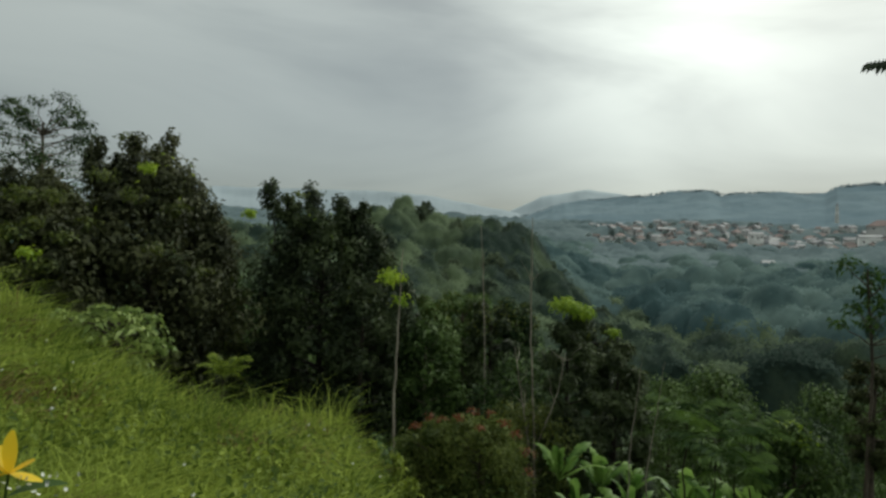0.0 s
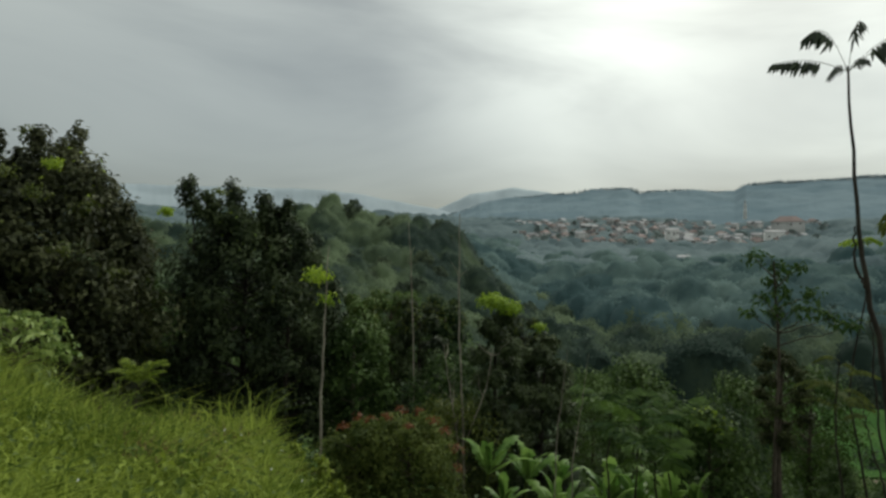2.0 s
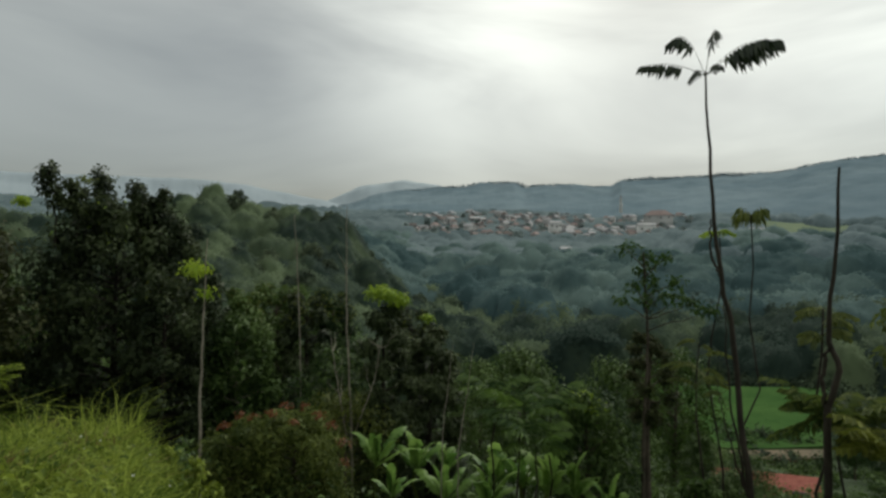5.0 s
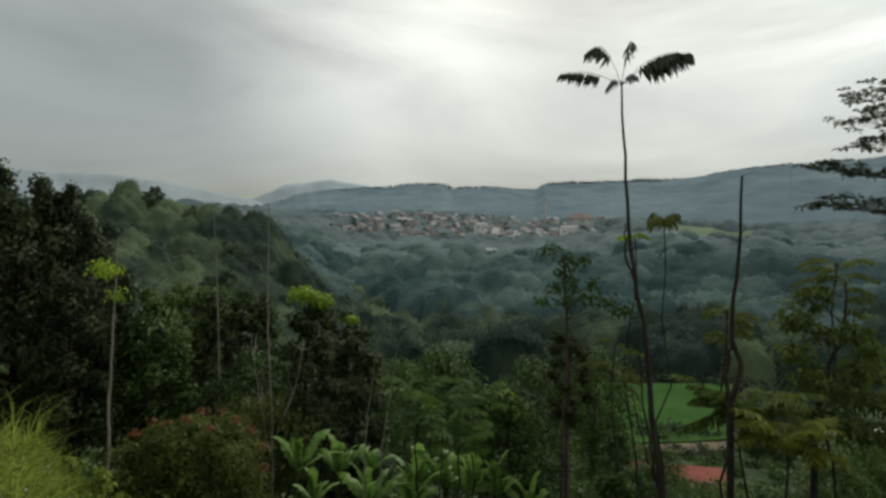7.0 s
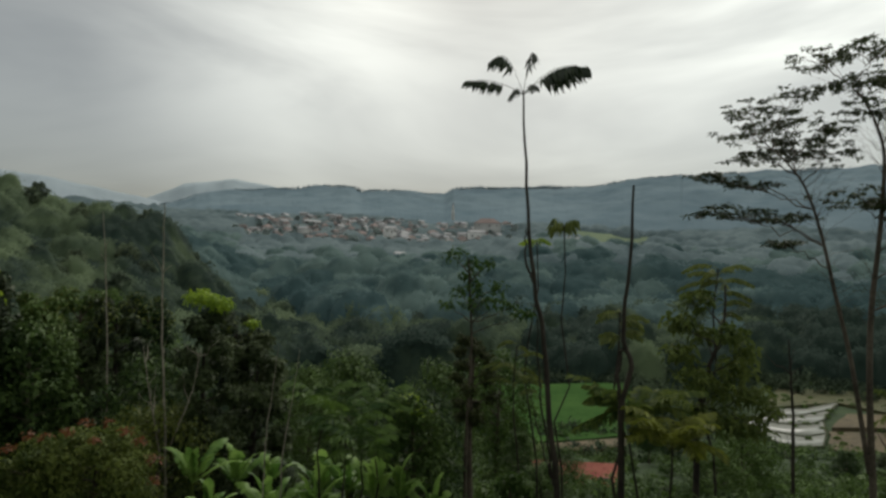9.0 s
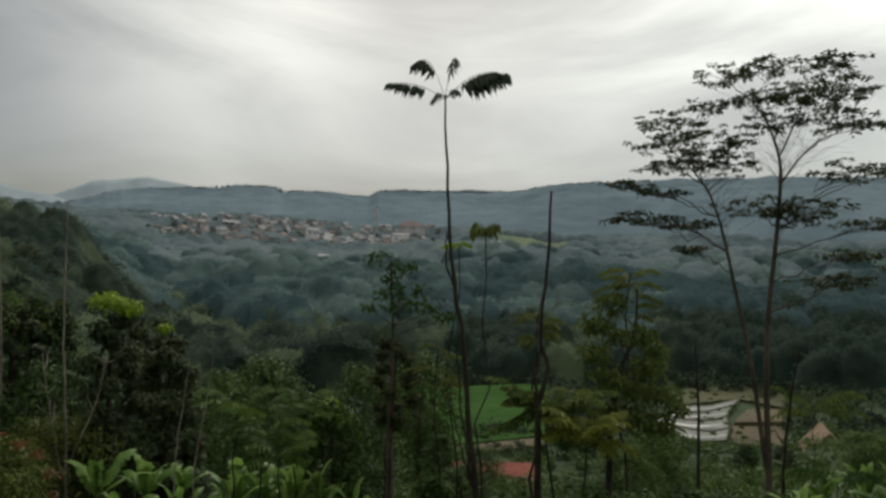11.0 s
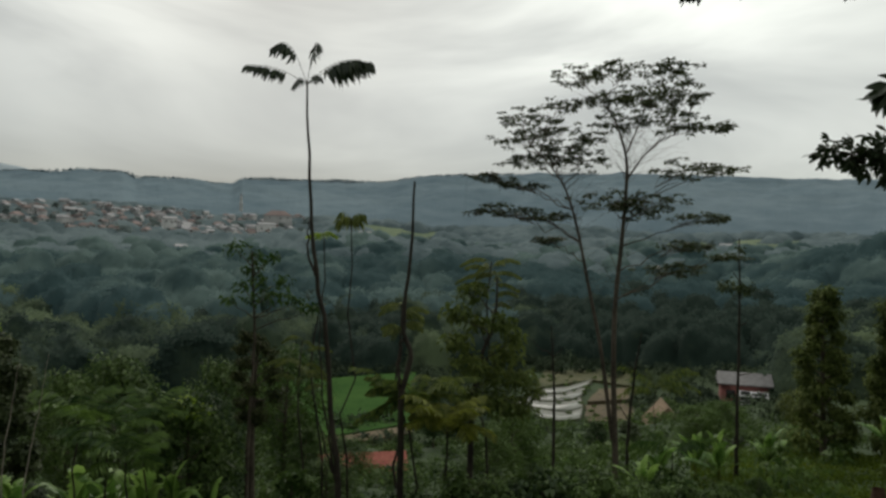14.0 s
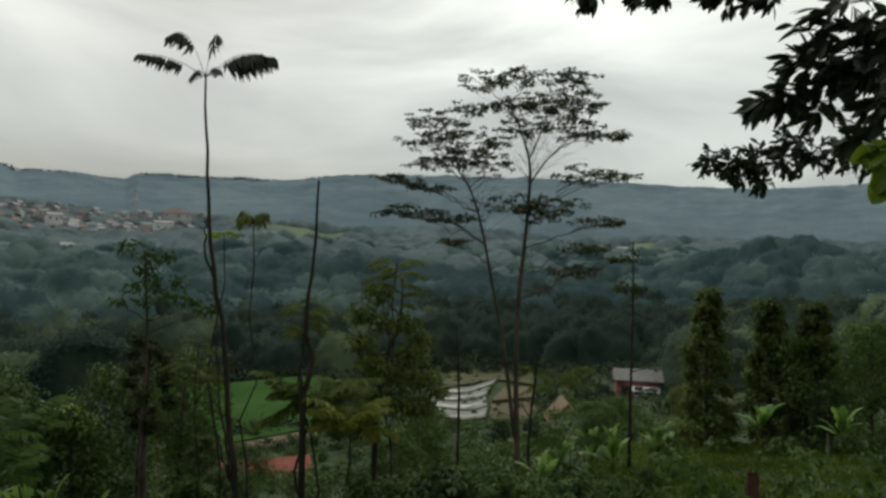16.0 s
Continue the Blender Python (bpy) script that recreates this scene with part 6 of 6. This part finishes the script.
over = thing("overhanging_tree", (OX, OY, OG), "roadside tree with dark glossy leaves hanging over the view", "tree")
rng_o = np.random.default_rng(200)
fork = np.array([-0.3, 0.6, 4.2])
o_wood = [bent((0, 0, -0.4), fork, 0.2, 0.13, rng_o, 0.04, 9, 10)]


def oval_leaves(pos, way, length, width, rng):
    """Oval leaves folded a little along the midrib, growing from pos along way."""
    n = len(pos)
    way = unit(way + rng.normal(0, 0.3, (n, 3)))
    side = unit(np.cross(way, unit(rng.normal(0, 0.6, (n, 3)) + [0.2, -0.5, 0.8])))
    nrm = np.cross(side, way)
    ln, wd = length * rng.uniform(0.7, 1.2, (n, 1)), width * rng.uniform(0.75, 1.2, (n, 1))
    rows = [pos]
    for q, h in ((0.2, 0.62), (0.45, 1.0), (0.7, 0.8), (0.88, 0.42)):
        mid = pos + way * ln * q - nrm * ln * 0.14 * q * q
        rows += [mid - side * wd * h / 2 + nrm * wd * 0.12 * h, mid, mid + side * wd * h / 2 + nrm * wd * 0.12 * h]
    rows.append(pos + way * ln - nrm * ln * 0.16)
    v = np.stack(rows, 1).reshape(-1, 3)
    one = [(0, 2, 1), (0, 3, 2)]
    for q in range(3):
        a = 1 + 3 * q
        one += [(a, a + 1, a + 4), (a, a + 4, a + 3), (a + 1, a + 2, a + 5), (a + 1, a + 5, a + 4)]
    one += [(10, 11, 13), (11, 12, 13)]
    return v, (np.array(one)[None] + np.arange(n)[:, None, None] * 14).reshape(-1, 3)


def sprays(centres, leaf, width, per, n, sink=0.45, thick=0.04):
    got, grown = [], []
    for cx, cy, cz, rad in sorted(centres, key=lambda q: q[1]):      # outwards from the trunk
        c = np.array([cx - OX, cy - OY, cz - OG])
        out = unit(c * [1, 1, 0])
        root = min(grown, key=lambda q: np.linalg.norm(q - c)) if grown else fork + [0, 0, rng_o.uniform(-0.8, 0.3)]
        o_wood.append(bent(root, c, 0.01 if grown else thick, 0.006, rng_o, 0.05, 10, 6, -0.04))
        grown.append(c)
        for _ in range(n):
            d = unit(rng_o.normal(0, 1, 3) + [0, 0, -0.25])
            tip = c + d * rad * rng_o.uniform(0.6, 1.1)
            o_wood.append(bent(c, tip, 0.006, 0.002, rng_o, 0.1, 4, 4))
            u = rng_o.uniform(0.15, 1, (per, 1))
            got.append(oval_leaves(c + (tip - c) * u, np.tile(d * 0.8 + [0, 0, -sink] + out * 0.5, (per, 1)), leaf, width, rng_o))
    return join(*got)


near_leaf = sprays([(5.51, 0.27, 3.19, 0.2), (5.50, 0.35, 2.98, 0.16), (5.51, 0.19, 2.93, 0.2), (5.49, 0.45, 2.78, 0.10), (5.48, 0.59, 2.75, 0.07), (5.51, 0.28, 2.71, 0.13), (5.51, 0.08, 3.16, 0.22), (5.52, 0.03, 2.87, 0.22), (5.52, -0.08, 3.19, 0.24), (5.52, -0.08, 2.66, 0.2), (5.51, 0.16, 3.33, 0.2), (5.51, -0.23, 2.91, 0.35), (5.51, -0.32, 2.51, 0.35), (5.81, 0.08, 3.10, 0.2), (5.72, -0.08, 3.02, 0.22), (5.62, -0.02, 2.50, 0.14)], 0.17, 0.055, 4, 10, 0.35)
far_leaf = sprays([(9.35, 1.71, 2.98, 0.2), (9.39, 1.48, 2.92, 0.26), (9.43, 1.19, 2.95, 0.3), (9.47, 0.88, 2.97, 0.3), (9.50, 0.58, 3.01, 0.32), (9.51, 0.26, 3.05, 0.34), (9.44, 1.12, 2.68, 0.14), (9.52, -0.05, 3.03, 0.4), (9.48, 0.73, 3.17, 0.26), (9.41, 1.35, 2.76, 0.18), (9.51, -0.35, 2.96, 0.4)], 0.11, 0.052, 7, 20, 0.35, 0.02)
top_leaf = sprays([(7.02, 2.56, 4.43, 0.12), (7.06, 2.46, 4.41, 0.1), (7.21, 2.02, 4.42, 0.1), (7.27, 1.83, 4.38, 0.11), (7.38, 1.35, 4.34, 0.12), (7.41, 1.17, 4.26, 0.14), (7.44, 0.99, 4.24, 0.14), (7.47, 0.81, 4.23, 0.13), (7.31, 1.64, 4.68, 0.25), (7.16, 2.18, 4.74, 0.25)], 0.13, 0.055, 5, 9, 0.6, 0.02)
part("crown", mesh_np("crown", *join(near_leaf, far_leaf, top_leaf), M["black_leaf"], True), over)
lime_spray = sprays([(4.12, -0.05, 2.15, 0.05), (4.11, -0.12, 2.08, 0.09)], 0.15, 0.10, 3, 3, 0.5, 0.012)
part("young_leaves", mesh_np("young_leaves", *lime_spray, M["glossy_leaf"], True), over, "a few broad yellow-green leaves")
part("trunk", mesh_np("trunk", *join(*o_wood), M["dark_bark"], True), over)

# ---- buildings in the valley ----


def facing(x, y):
    return -math.atan2(x, y)


hx, hy, hz = 110.81, 32.48, -19.76
house("valley_house", hx, hy, hz - 0.5, facing(hx, hy) + 0.1, 7.0, 5, 3.2, 1.5, M["dull_roof"], M["red_wall"], False, "valley house with a grey sheet roof and red-brown wall")
hx, hy, hz = 106.37, 29.83, -19.32
house("valley_shed", hx, hy, hz - 0.3, facing(hx, hy), 3.4, 2.5, 1.5, 0.5, M["grey_roof"], M["white_wall"], False, "low whitewashed shed before the red-brown house")
hx, hy, hz = 115.35, 27.04, -17.55
house("valley_shed", hx, hy, hz, facing(hx, hy), 2.6, 2.4, 1.6, 0.4, M["grey_roof"], M["white_wall"], False, "tiny white outbuilding among the trees")
hx, hy, hz = 74.45, 30.45, -17.91
house("field_hut", hx, hy, hz, facing(hx, hy) + math.pi / 2 + 0.15, 4.6, 3.6, 0.8, 2.6, M["thatch"], M["thatch"], False, "tan gabled hut beside the terraces")
hx, hy, hz = 40.57, 44.66, -17.57
house("red_roofed_shed", hx, hy, hz - 1.6, facing(hx, hy) + 0.1, 7.0, 3.6, 1.6, 1.3, M["red_roof"], M["white_wall"], False, "small shed with a bright red roof")

# ---- larger village buildings ----
rx_, ry_, rz_ = 360.70, 528.82, 39.29
house("village_hall", rx_, ry_, rz_ - 3, facing(rx_, ry_), 26, 12, 3.5, 5, M["orange_roof"], M["white_wall"], True, "large village hall with a red-orange roof")
for tx, ty, tz, w, h in ((307.90, 467.90, 22.28, 14, 5), (315.88, 438.12, 15.79, 13, 5), (188.32, 375.55, 2.22, 6, 3.4), (190.78, 368.69, 0.29, 5, 2.6), (496.24, 156.95, 14.29, 13, 1.4), (243.15, 504.71, 25.49, 10, 4), (374.49, 416.74, 19.45, 14, 3), (147.02, 581.88, 23.96, 6, 5)):
    house("white_house", tx, ty, tz, facing(tx, ty) + 0.2, w, 7, h, 1.8, M["grey_roof"], M["pale_wall"], False, "whitewashed house with a pale roof at the village edge")
mx, my, mz = 332.18, 547.19, 44.80
mosque = thing("mosque_tower", (mx, my, mz - 2), "slim white mosque tower above the village roofs", "tower")
ang = np.linspace(0, 2 * np.pi, 9)[:-1]
mosque.scale = (0.75, 0.75, 0.75)
prof = [(2.2, 0), (2.0, 9), (2.3, 9.8), (2.3, 10.4), (1.7, 11), (1.5, 15.6), (1.8, 16.4), (1.8, 17), (1.2, 17.4), (1.2, 19)]
part("shaft", mesh_np("shaft", *tube([(0, 0, z_) for _, z_ in prof], [r_ for r_, _ in prof], 8), M["pale_wall"]), mosque)
part("spire", mesh_np("spire", *tube([(0, 0, 18.8), (0, 0, 21), (0, 0, 22.5), (0, 0, 24)], [1.4, 1.2, 0.5, 0.08], 8), M["grey_roof"], True), mosque)

# ---- stump in the clearing ----
sx, sy, sz = 21.34, 2.68, -4.48
stump = thing("tree_stump", (sx, sy, ground_at(sx, sy)), "red-brown broken stump in the clearing", "stump")
rng_s = np.random.default_rng(230)
part("stump_wood", mesh_np("stump_wood", *join(bent((0, 0, -0.2), (0.05, 0.05, max(0.5, sz - stump.location[2] + 0.15)), 0.27, 0.15, rng_s, 0.05, 6, 10), bent((0.1, 0, -0.2), (0.25, 0.1, 0.55), 0.24, 0.12, rng_s, 0.05, 5, 8), bent((-0.1, 0.1, 0.1), (-0.16, 0.1, 0.75), 0.14, 0.03, rng_s, 0.05, 5, 6)), M["stump"], True), stump)
